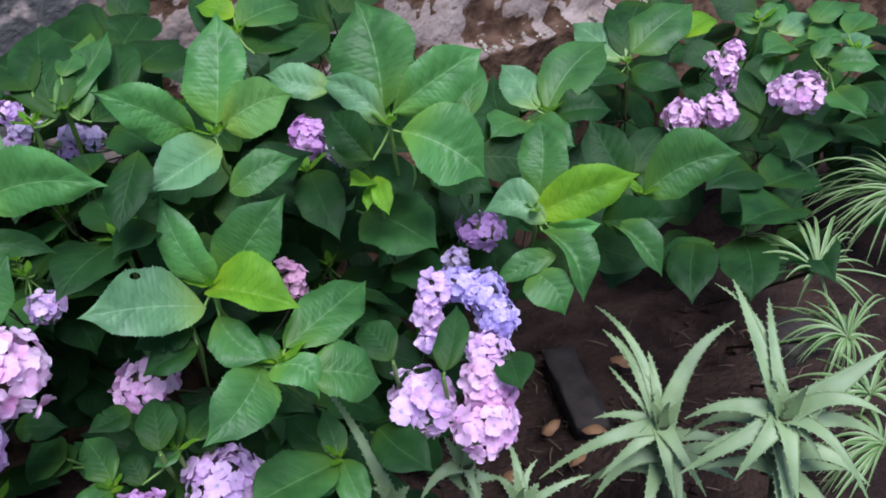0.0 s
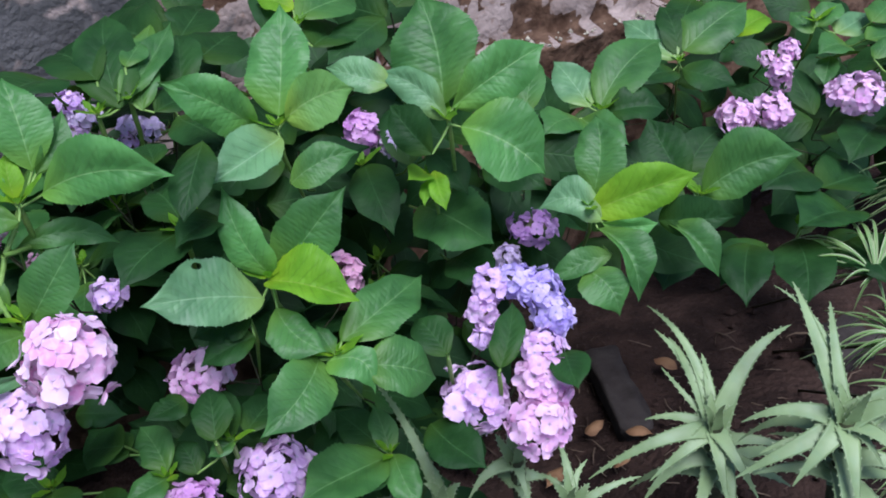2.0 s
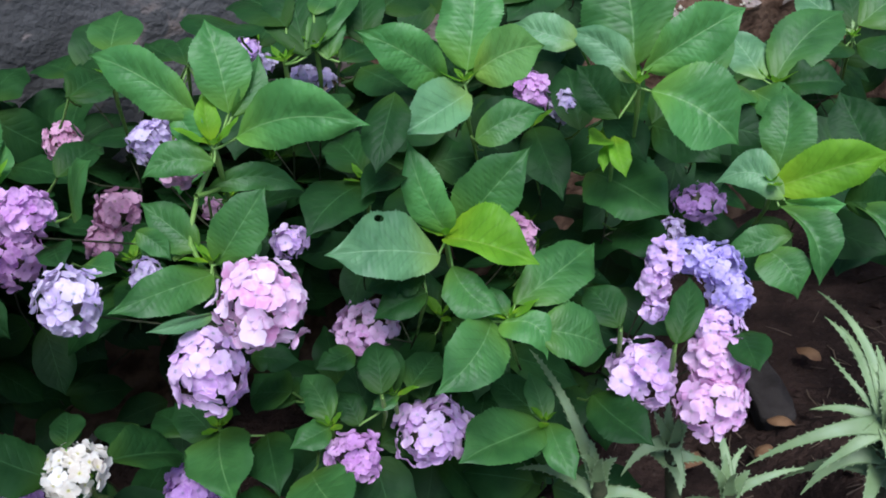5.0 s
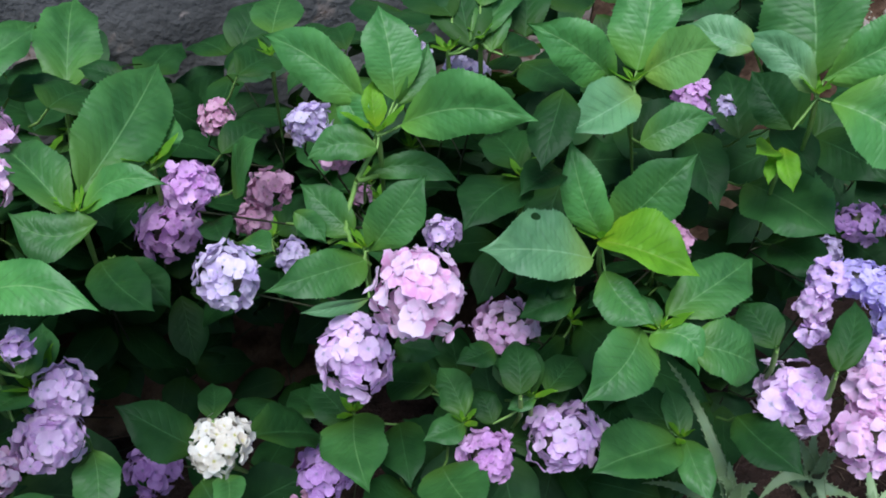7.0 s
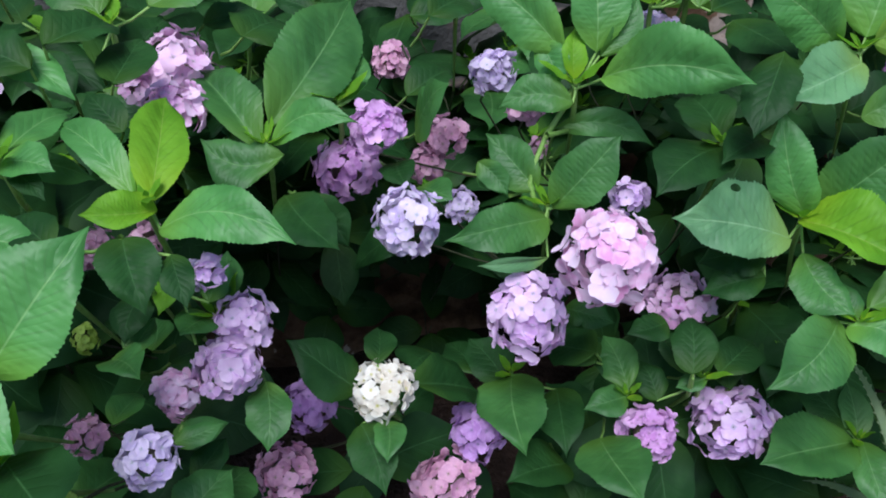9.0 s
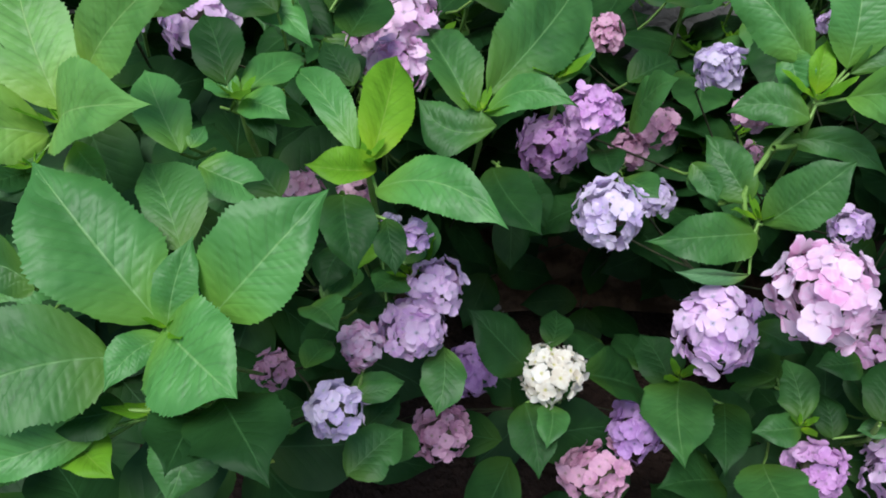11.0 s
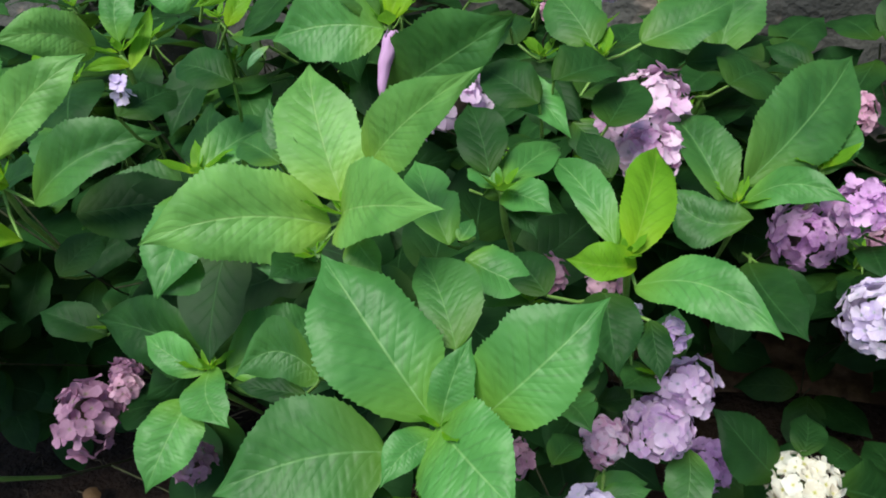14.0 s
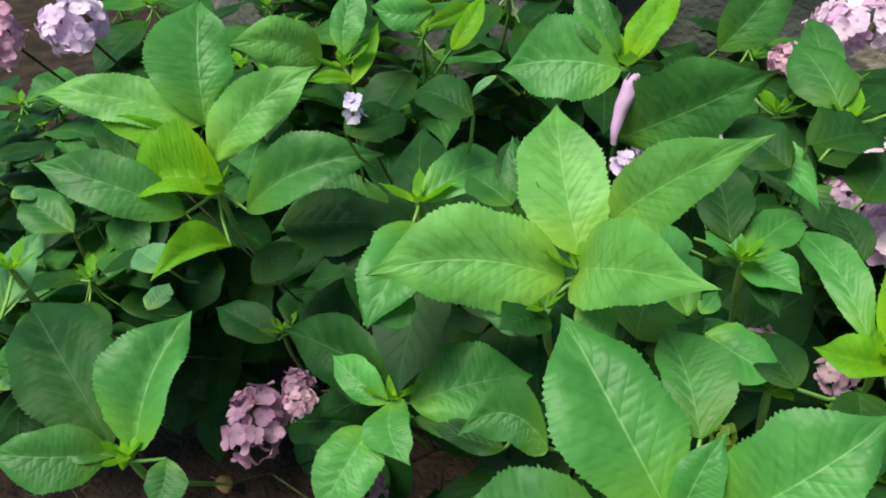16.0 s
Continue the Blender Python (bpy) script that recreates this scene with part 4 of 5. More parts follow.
flower_head(bush, (-0.037, 1.064, 0.697), 0.055, 0.052, 'lav')
flower_head(bush, (-0.003, 1.070, 0.700), 0.063, 0.051, 'iris')
flower_head(bush, (0.029, 1.055, 0.691), 0.063, 0.056, 'iris')
flower_head(bush, (0.042, 1.037, 0.658), 0.055, 0.068, 'iris')
flower_head(bush, (0.024, 1.008, 0.634), 0.065, 0.056, 'lilac')
flower_head(bush, (-0.049, 1.046, 0.667), 0.041, 0.067, 'lilac')
flower_head(bush, (-0.051, 1.029, 0.639), 0.034, 0.033, 'lav')
flower_head(bush, (-0.068, 0.986, 0.571), 0.094, 0.105, 'lilac')
flower_head(bush, (0.026, 0.976, 0.600), 0.082, 0.088, 'pink2')
flower_head(bush, (0.016, 0.932, 0.570), 0.089, 0.080, 'pink2')
flower_head(bush, (-0.218, 1.036, 0.746), 0.044, 0.066, 'dusty')

bush = hydrangea(-0.52, 0.90, "hydrangea bush with pink and lavender flower heads")
shoot(bush, (-0.328, 0.955, 0.745), [
    (0.003, 0.001, 0.001, 112, -2, 0.074, 0.053, -26, 'd'),
    (0.005, -0.010, -0.018, 123, -7, 0.072, 0.051, -25, 'd'),
])
shoot(bush, (-0.387, 0.978, 0.863), [
    (-0.000, -0.001, -0.001, 158, -4, 0.113, 0.073, -20, 'd'),
    (0.051, 0.005, 0.107, 174, -29, 0.106, 0.051, -13, 'd'),
    (0.041, 0.011, 0.009, 157, 3, 0.075, 0.051, -21, 'd'),
    (0.000, 0.004, 0.006, 38, 6, 0.102, 0.062, -9, 'd'),
])
shoot(bush, (-0.375, 0.907, 0.594), [
    (0.001, 0.000, -0.000, 31, 23, 0.089, 0.060, -3, 'd'),
    (-0.071, -0.021, -0.024, 54, 20, 0.092, 0.053, -10, 'd'),
    (0.018, 0.007, 0.007, -20, -0, 0.083, 0.053, 16, 'd'),
    (-0.118, -0.031, 0.017, 56, 2, 0.090, 0.055, -10, 'd'),
    (-0.045, -0.024, -0.028, 41, 22, 0.058, 0.038, -6, 'd'),
    (0.007, 0.002, 0.002, 127, -6, 0.040, 0.026, -22, 'm'),
])
shoot(bush, (-0.605, 0.847, 0.554), [
    (-0.008, -0.008, -0.011, -23, -31, 0.092, 0.078, 26, 'd'),
    (-0.096, 0.003, 0.032, -172, 28, 0.085, 0.073, -19, 'd'),
    (-0.034, 0.005, 0.016, 56, -4, 0.086, 0.052, -7, 'd'),
])
whorl(bush, (-0.527, 0.910, 0.946), (0.37, -0.84, 0.39), [
    (0.014, 0.026, 0.026, -0.008, 0.070, 0.119, 0.03, 0.031, 0.032, 30, 8, 'f'),
    (-0.017, 0.013, 0.027, -0.128, 0.022, 0.102, 0.07, 0.028, 0.034, 3, 35, 'f'),
    (0.022, 0.012, 0.004, 0.175, -0.003, 0.019, -0.10, 0.042, 0.029, 29, 9, 'f'),
    (-0.003, 0.003, 0.005, -0.011, 0.032, 0.049, -0.03, 0.013, 0.014, 30, 8, 'y'),
    (-0.043, 0.011, 0.040, -0.016, -0.007, -0.000, -0.06, 0.021, 0.016, 31, 7, 'f'),
    (0.001, -0.011, -0.015, -0.071, -0.043, -0.016, 0.16, 0.020, 0.022, 30, 8, 'm'),
    (0.017, 0.025, 0.023, 0.042, 0.077, 0.077, 0.10, 0.016, 0.016, 55, 15, 'm'),
])
whorl(bush, (-0.545, 0.866, 0.824), (0.38, -0.78, 0.51), [
    (0.006, -0.000, -0.003, 0.071, 0.035, 0.078, 0.00, 0.030, 0.030, 8, 30, 'm'),
    (-0.014, 0.006, 0.014, -0.079, 0.025, 0.065, 0.01, 0.022, 0.027, 7, 31, 'm'),
    (0.002, -0.009, -0.010, -0.070, -0.109, 0.008, 0.01, 0.031, 0.023, 34, 4, 'm'),
    (0.013, -0.034, -0.042, -0.040, -0.098, -0.023, -0.02, 0.010, 0.010, 15, 55, 'p'),
    (-0.011, 0.056, 0.063, 0.089, 0.096, 0.036, -0.14, 0.018, 0.015, 27, 11, 'm'),
    (-0.080, 0.002, 0.041, -0.041, -0.010, 0.010, -0.08, 0.015, 0.014, 35, 3, 'm'),
])
shoot(bush, (-0.674, 0.701, 0.653), [
    (-0.029, -0.011, 0.007, 116, 51, 0.103, 0.063, -30, 'd'),
    (-0.018, 0.012, 0.030, 28, 4, 0.061, 0.037, 3, 'd'),
    (0.018, 0.016, 0.008, -25, -37, 0.119, 0.076, 27, 'd'),
    (0.002, -0.016, -0.023, -151, 4, 0.064, 0.039, -3, 'm'),
    (-0.023, -0.030, -0.024, -134, -21, 0.085, 0.053, 3, 'd'),
])
shoot(bush, (-0.598, 0.862, 0.574), [
    (0.001, -0.002, -0.003, -151, 0, 0.135, 0.083, 2, 'm'),
    (-0.004, -0.011, -0.012, 59, 18, 0.084, 0.061, -12, 'd'),
    (0.054, 0.014, -0.022, -154, -5, 0.100, 0.062, 2, 'd'),
    (0.081, -0.035, -0.096, 153, 23, 0.099, 0.072, -17, 'd'),
])
shoot(bush, (-0.454, 0.874, 0.571), [
    (-0.038, -0.002, 0.059, 72, -18, 0.081, 0.060, -21, 'd'),
    (0.000, 0.004, 0.006, 40, 20, 0.081, 0.051, -9, 'm'),
    (0.057, 0.073, -0.013, 24, 22, 0.088, 0.058, -5, 'm'),
    (0.109, 0.065, -0.013, 26, 21, 0.071, 0.043, -8, 'd'),
    (0.001, 0.001, -0.000, 138, 6, 0.060, 0.041, -19, 'm'),
    (-0.021, -0.041, -0.039, -141, 13, 0.127, 0.081, 9, 'm'),
    (-0.070, -0.017, 0.127, -87, -7, 0.059, 0.039, 23, 'd'),
    (0.032, 0.047, 0.085, 143, 9, 0.058, 0.040, -19, 'd'),
])
shoot(bush, (-0.380, 0.876, 0.622), [
    (-0.000, 0.001, 0.002, 17, 22, 0.081, 0.050, -4, 'd'),
])
green_stem(bush, [(-0.532, 0.920, 0.941), (-0.540, 0.910, 0.919), (-0.554, 0.896, 0.895), (-0.563, 0.883, 0.868), (-0.567, 0.873, 0.845), (-0.558, 0.866, 0.819), (-0.542, 0.867, 0.801)])
green_stem(bush, [(-0.551, 0.886, 0.898), (-0.547, 0.903, 0.892), (-0.541, 0.922, 0.887)])
green_stem(bush, [(-0.572, 0.881, 0.839), (-0.578, 0.874, 0.832), (-0.590, 0.867, 0.828)])
flower_head(bush, (-0.444, 0.764, 0.842), 0.095, 0.099, 'pink')
flower_head(bush, (-0.543, 0.799, 0.725), 0.090, 0.101, 'lilac')
flower_head(bush, (-0.680, 1.043, 0.892), 0.060, 0.064, 'blue')
flower_head(bush, (-0.725, 0.832, 0.910), 0.065, 0.059, 'purple')
flower_head(bush, (-0.670, 0.780, 0.833), 0.074, 0.074, 'blue')
flower_head(bush, (-0.682, 0.701, 0.659), 0.071, 0.067, 'cream')
flower_head(bush, (-0.614, 0.788, 0.536), 0.069, 0.083, 'violet')
flower_head(bush, (-0.638, 0.741, 0.491), 0.090, 0.069, 'dusty')
flower_head(bush, (-0.419, 0.976, 0.651), 0.088, 0.056, 'pink2')
flower_head(bush, (-0.422, 0.853, 0.541), 0.070, 0.070, 'purple')
flower_head(bush, (-0.338, 0.924, 0.518), 0.106, 0.093, 'lilac')
flower_head(bush, (-0.471, 0.921, 0.816), 0.045, 0.038, 'lav')
flower_head(bush, (-0.592, 0.940, 0.902), 0.052, 0.039, 'dusty')

bush = hydrangea(-0.62, 1.20, "hydrangea bush with faded dusty pink and pale blue flower heads")
shoot(bush, (-0.497, 1.353, 0.965), [
    (-0.007, 0.009, 0.015, 56, 4, 0.168, 0.109, -19, 'd'),
    (0.013, 0.004, 0.006, -8, 13, 0.134, 0.081, 17, 'd'),
    (0.005, -0.017, -0.030, -130, 2, 0.135, 0.095, 17, 'd'),
    (-0.062, -0.017, -0.022, 53, 9, 0.165, 0.099, -16, 'd'),
    (-0.021, 0.022, 0.039, 172, -31, 0.146, 0.044, -17, 'm'),
])
shoot(bush, (-0.776, 1.155, 0.944), [
    (-0.003, -0.005, -0.006, 68, 1, 0.099, 0.068, -21, 'd'),
    (-0.058, -0.031, -0.015, -53, 3, 0.073, 0.054, 32, 'd'),
    (-0.002, 0.016, 0.025, 15, 12, 0.123, 0.072, 9, 'm'),
    (0.122, -0.017, 0.014, 34, 13, 0.073, 0.042, -5, 'd'),
])
shoot(bush, (-0.457, 1.098, 0.986), [
    (-0.004, 0.003, 0.006, 59, 25, 0.081, 0.049, -22, 'd'),
    (0.014, -0.004, -0.014, 6, 32, 0.086, 0.045, 5, 'm'),
    (0.027, -0.002, -0.018, -23, -5, 0.068, 0.051, 22, 'd'),
    (-0.003, 0.021, 0.035, -11, 17, 0.055, 0.033, 15, 'm'),
])
shoot(bush, (-0.493, 1.078, 0.978), [
    (0.025, 0.008, 0.009, -19, 24, 0.149, 0.045, 23, 'm'),
    (0.028, 0.004, 0.003, 18, 32, 0.169, 0.080, 4, 'd'),
    (0.003, 0.021, 0.035, 48, 7, 0.131, 0.079, -13, 'd'),
    (-0.064, 0.031, 0.039, -180, 10, 0.105, 0.095, -20, 'd'),
    (0.076, 0.087, -0.012, 12, 32, 0.107, 0.063, 5, 'd'),
    (0.086, 0.023, -0.022, -132, -5, 0.110, 0.068, 14, 'd'),
    (0.076, -0.058, -0.048, 28, 3, 0.072, 0.043, -2, 'd'),
    (0.095, 0.130, 0.017, -12, -0, 0.120, 0.087, 19, 'd'),
])
flower_head(bush, (-0.920, 1.200, 0.825), 0.063, 0.063, 'dusty')
flower_head(bush, (-0.741, 1.017, 0.810), 0.063, 0.053, 'dusty')
flower_head(bush, (-0.762, 0.999, 0.775), 0.053, 0.053, 'dusty')
flower_head(bush, (-0.707, 0.979, 0.732), 0.045, 0.045, 'blue')
flower_head(bush, (-0.624, 1.047, 0.791), 0.033, 0.030, 'dusty')
flower_head(bush, (-0.617, 1.256, 0.936), 0.042, 0.039, 'lav')
flower_head(bush, (-0.598, 1.247, 0.917), 0.047, 0.032, 'blue')
flower_head(bush, (-0.612, 1.235, 0.899), 0.040, 0.024, 'lav')
flower_head(bush, (-0.536, 1.252, 0.897), 0.042, 0.028, 'blue')
flower_head(bush, (-0.509, 1.247, 0.885), 0.037, 0.032, 'blue')
flower_head(bush, (-0.546, 1.246, 0.868), 0.033, 0.041, 'lav')

bush = hydrangea(-0.78, 0.54, "hydrangea bush with lilac and pale blue flower heads")
whorl(bush, (-0.796, 0.565, 0.954), (0.59, -0.62, 0.51), [
    (0.002, 0.002, -0.000, -0.052, 0.105, 0.053, 0.02, 0.028, 0.024, 35, 3, 'y'),
    (-0.010, -0.002, 0.006, -0.120, 0.029, 0.048, 0.07, 0.015, 0.020, 30, 8, 'f'),
    (0.015, -0.009, -0.019, 0.144, 0.007, -0.018, -0.16, 0.023, 0.028, 5, 33, 'f'),
    (0.009, 0.001, -0.006, -0.020, -0.053, 0.016, -0.03, 0.021, 0.021, 63, 15, 'y'),
])
shoot(bush, (-0.774, 0.511, 0.954), [
    (-0.000, 0.001, 0.002, -130, -28, 0.072, 0.051, -1, 'd'),
    (-0.011, -0.054, 0.023, 76, 9, 0.064, 0.038, -10, 'd'),
    (0.037, 0.011, -0.013, -131, -27, 0.052, 0.028, 0, 'd'),
])
shoot(bush, (-0.783, 0.594, 0.814), [
    (0.000, 0.005, 0.007, 24, 24, 0.066, 0.039, 9, 'm'),
    (-0.004, -0.002, 0.000, -172, 20, 0.054, 0.042, -20, 'm'),
    (-0.078, -0.023, -0.047, 39, -1, 0.061, 0.037, 6, 'm'),
    (0.007, -0.100, -0.065, -30, -13, 0.055, 0.029, 23, 'm'),
    (0.033, 0.006, -0.078, -148, -23, 0.074, 0.045, -5, 'm'),
    (-0.059, -0.050, -0.048, -163, 5, 0.069, 0.044, -16, 'd'),
    (0.018, -0.105, -0.151, 4, -16, 0.083, 0.058, 17, 'm'),
    (-0.064, -0.173, -0.111, 0, -17, 0.085, 0.060, 21, 'm'),
    (-0.048, -0.032, -0.045, -37, 1, 0.046, 0.028, 24, 'd'),
    (0.020, -0.105, -0.111, -4, 12, 0.053, 0.031, 18, 'd'),
])
whorl(bush, (-0.751, 0.322, 0.955), (0.67, -0.37, 0.64), [
    (-0.007, -0.003, 0.004, -0.117, -0.004, 0.095, -0.01, 0.047, 0.037, 29, 9, 'f'),
    (-0.001, -0.003, -0.001, -0.003, 0.035, 0.056, -0.05, 0.014, 0.018, 12, 26, 'f'),
    (0.013, 0.027, 0.002, 0.055, 0.107, 0.076, -0.00, 0.039, 0.031, 10, 28, 'f'),
    (-0.014, -0.038, -0.005, -0.070, -0.143, -0.008, 0.08, 0.040, 0.040, 25, 13, 'm'),
    (-0.003, -0.003, 0.001, 0.087, -0.017, 0.001, 0.01, 0.039, 0.040, 35, 3, 'f'),
    (0.001, -0.005, -0.003, 0.002, -0.058, -0.012, 0.13, 0.013, 0.015, 31, 7, 'f'),
    (-0.024, 0.036, 0.033, -0.103, 0.071, 0.063, 0.02, 0.018, 0.030, 12, 26, 'm'),
    (-0.071, -0.048, 0.033, -0.106, -0.095, 0.040, 0.32, 0.018, 0.026, 3, 35, 'm'),
])
shoot(bush, (-0.896, 0.517, 1.005), [
    (0.031, -0.087, -0.002, 67, 27, 0.095, 0.045, -5, 'f'),
    (0.045, -0.083, -0.010, -67, -16, 0.063, 0.045, 23, 'f'),
    (-0.001, 0.001, 0.001, 15, -3, 0.112, 0.038, 19, 'f'),
    (-0.002, 0.001, 0.003, 103, 19, 0.038, 0.028, -22, 'f'),
    (0.001, 0.000, -0.001, -82, -3, 0.053, 0.039, 21, 'f'),
    (-0.012, -0.002, 0.011, 60, 29, 0.089, 0.047, -3, 'd'),
    (-0.104, 0.096, 0.056, -86, -25, 0.102, 0.040, 21, 'f'),
    (0.004, 0.135, 0.014, 20, 11, 0.090, 0.054, 13, 'd'),
    (0.040, 0.099, -0.015, 72, 26, 0.062, 0.033, -13, 'd'),
    (0.006, 0.001, -0.006, -100, -26, 0.047, 0.022, 13, 'd'),
    (0.039, -0.083, 0.004, 14, 21, 0.024, 0.016, 18, 'f'),
])
shoot(bush, (-0.802, 0.577, 0.855), [
    (0.023, 0.008, -0.017, 6, 20, 0.052, 0.030, 13, 'm'),
    (0.053, -0.103, -0.084, -38, 2, 0.045, 0.022, 20, 'm'),
    (0.074, -0.145, -0.140, -9, 10, 0.070, 0.052, 15, 'm'),
    (0.014, -0.014, -0.053, 31, 22, 0.044, 0.030, 5, 'd'),
    (-0.023, -0.022, 0.004, -166, -21, 0.052, 0.036, -13, 'd'),
    (0.000, -0.095, -0.011, -110, 11, 0.060, 0.039, 9, 'm'),
    (0.026, -0.134, -0.043, 13, -9, 0.049, 0.032, 14, 'm'),
    (-0.021, -0.062, -0.038, 2, 16, 0.045, 0.031, 17, 'm'),
    (-0.007, 0.010, 0.017, -167, -22, 0.052, 0.030, -12, 'y'),
])
shoot(bush, (-0.718, 0.316, 0.910), [
    (-0.003, -0.006, -0.003, -141, 16, 0.078, 0.051, -9, 'd'),
    (0.004, 0.007, 0.002, -112, 13, 0.103, 0.064, 4, 'd'),
    (-0.154, -0.078, -0.078, -164, 25, 0.072, 0.055, -22, 'm'),
    (-0.074, -0.063, -0.030, -98, 10, 0.059, 0.036, 5, 'y'),
    (-0.041, -0.038, -0.000, 144, 5, 0.054, 0.036, -21, 'd'),
])
shoot(bush, (-0.820, 0.473, 0.945), [
    (0.001, 0.000, -0.001, 99, 12, 0.090, 0.056, -21, 'm'),
    (-0.244, 0.219, 0.146, -155, -31, 0.064, 0.035, -9, 'd'),
    (-0.109, 0.128, 0.105, 96, 17, 0.077, 0.053, -25, 'd'),
    (-0.115, 0.153, 0.117, -4, -7, 0.089, 0.064, 23, 'd'),
])
flower_head(bush, (-0.755, 0.599, 0.813), 0.058, 0.060, 'lilac')
flower_head(bush, (-0.762, 0.570, 0.776), 0.070, 0.062, 'lilac')
flower_head(bush, (-0.791, 0.527, 0.767), 0.043, 0.055, 'pink')
flower_head(bush, (-0.915, 0.542, 0.791), 0.028, 0.034, 'green')
flower_head(bush, (-0.730, 0.355, 0.825), 0.022, 0.035, 'green')
flower_head(bush, (-0.714, 0.420, 0.818), 0.050, 0.050, 'blue')
flower_head(bush, (-0.788, 0.633, 0.554), 0.073, 0.068, 'dusty')
flower_head(bush, (-0.844, 0.458, 0.761), 0.036, 0.041, 'dusty')
flower_head(bush, (-0.940, 0.606, 0.851), 0.046, 0.050, 'dusty')
flower_head(bush, (-0.851, 0.600, 0.885), 0.038, 0.039, 'dusty')
flower_head(bush, (-0.890, 0.680, 0.780), 0.026, 0.044, 'blue')
flower_head(bush, (-0.753, 0.572, 0.888), 0.030, 0.035, 'lav')

bush = hydrangea(-0.96, 0.85, "hydrangea bush with mauve purple and violet flower heads")
whorl(bush, (-0.817, 0.758, 0.914), (0.51, -0.72, 0.47), [
    (-0.002, 0.013, 0.015, -0.007, 0.214, 0.089, 0.03, 0.051, 0.042, 31, 7, 'm'),
    (0.005, 0.003, -0.001, 0.106, 0.023, 0.025, -0.20, 0.018, 0.020, 4, 34, 'f'),
    (-0.005, -0.006, -0.003, -0.125, 0.051, 0.053, 0.04, 0.035, 0.035, 58, 15, 'm'),
    (0.019, 0.002, -0.011, -0.062, -0.030, 0.014, -0.22, 0.032, 0.025, 32, 6, 'm'),
    (0.043, -0.017, -0.047, 0.101, -0.025, -0.097, -0.09, 0.023, 0.021, 29, 9, 'd'),
])
shoot(bush, (-0.782, 0.852, 0.926), [
    (-0.004, -0.007, -0.006, 1, 26, 0.087, 0.044, 17, 'm'),
    (0.071, 0.037, -0.048, -110, 53, 0.096, 0.061, 55, 'm'),
    (0.003, -0.126, -0.050, -122, -2, 0.124, 0.058, 9, 'd'),
    (0.057, 0.052, -0.010, -17, 5, 0.078, 0.051, 23, 'd'),
    (0.060, 0.119, 0.060, -11, -3, 0.078, 0.057, 23, 'd'),
    (0.062, 0.001, -0.069, -141, 4, 0.065, 0.041, 4, 'd'),
    (0.090, 0.003, -0.095, -116, 8, 0.058, 0.041, 17, 'm'),
    (0.155, 0.048, -0.087, -136, -4, 0.058, 0.036, 10, 'm'),
])
shoot(bush, (-0.998, 0.765, 1.030), [
    (-0.010, -0.002, 0.011, 77, 27, 0.098, 0.063, -18, 'm'),
    (0.021, 0.039, 0.008, -26, 15, 0.119, 0.071, 28, 'm'),
    (-0.001, -0.036, -0.033, 12, -8, 0.117, 0.092, 18, 'd'),
    (-0.050, -0.069, -0.008, -110, -29, 0.085, 0.046, 13, 'd'),
    (0.104, 0.083, -0.036, 1, -11, 0.093, 0.077, 19, 'd'),
])
shoot(bush, (-1.047, 1.041, 0.926), [
    (0.004, 0.004, 0.004, 23, 31, 0.191, 0.098, 10, 'm'),
    (-0.073, -0.017, 0.069, 7, 5, 0.111, 0.072, 22, 'm'),
    (-0.005, 0.000, 0.003, 69, 16, 0.112, 0.066, -14, 'd'),
    (0.006, -0.002, -0.006, -171, -1, 0.091, 0.059, -20, 'd'),
])
shoot(bush, (-1.064, 0.740, 1.024), [
    (-0.031, -0.022, -0.007, -84, -26, 0.118, 0.060, 22, 'd'),
    (0.016, 0.011, 0.003, 17, 4, 0.087, 0.056, 20, 'd'),
    (0.065, 0.038, -0.036, 17, 8, 0.100, 0.062, 17, 'd'),
    (0.094, 0.134, -0.029, -45, 1, 0.074, 0.045, 33, 'd'),
    (0.060, -0.017, -0.056, -99, -28, 0.070, 0.048, 16, 'm'),
    (-0.030, -0.007, 0.013, 66, 11, 0.075, 0.042, -8, 'd'),
    (0.221, 0.185, -0.025, 97, 17, 0.058, 0.034, -29, 'd'),
])
shoot(bush, (-1.078, 0.837, 1.023), [
    (0.003, -0.002, -0.006, 57, 30, 0.128, 0.045, -11, 'm'),
    (0.057, -0.084, -0.051, -12, 21, 0.090, 0.064, 22, 'd'),
    (-0.031, -0.109, -0.028, -89, -22, 0.088, 0.056, 22, 'd'),
    (0.019, 0.009, -0.023, 12, 5, 0.090, 0.054, 13, 'd'),
])
flower_head(bush, (-0.800, 0.875, 0.828), 0.089, 0.075, 'purple')
flower_head(bush, (-0.823, 0.741, 0.555), 0.077, 0.072, 'violet')
flower_head(bush, (-1.098, 0.628, 1.004), 0.090, 0.085, 'lilac')
flower_head(bush, (-0.959, 0.798, 0.973), 0.095, 0.080, 'pink2')
flower_head(bush, (-0.976, 0.754, 0.950), 0.060, 0.060, 'pink2')
flower_head(bush, (-0.908, 0.735, 0.953), 0.074, 0.066, 'pink2')
flower_head(bush, (-1.197, 1.020, 1.035), 0.109, 0.072, 'pink2')
flower_head(bush, (-1.193, 0.901, 1.014), 0.049, 0.042, 'dusty')

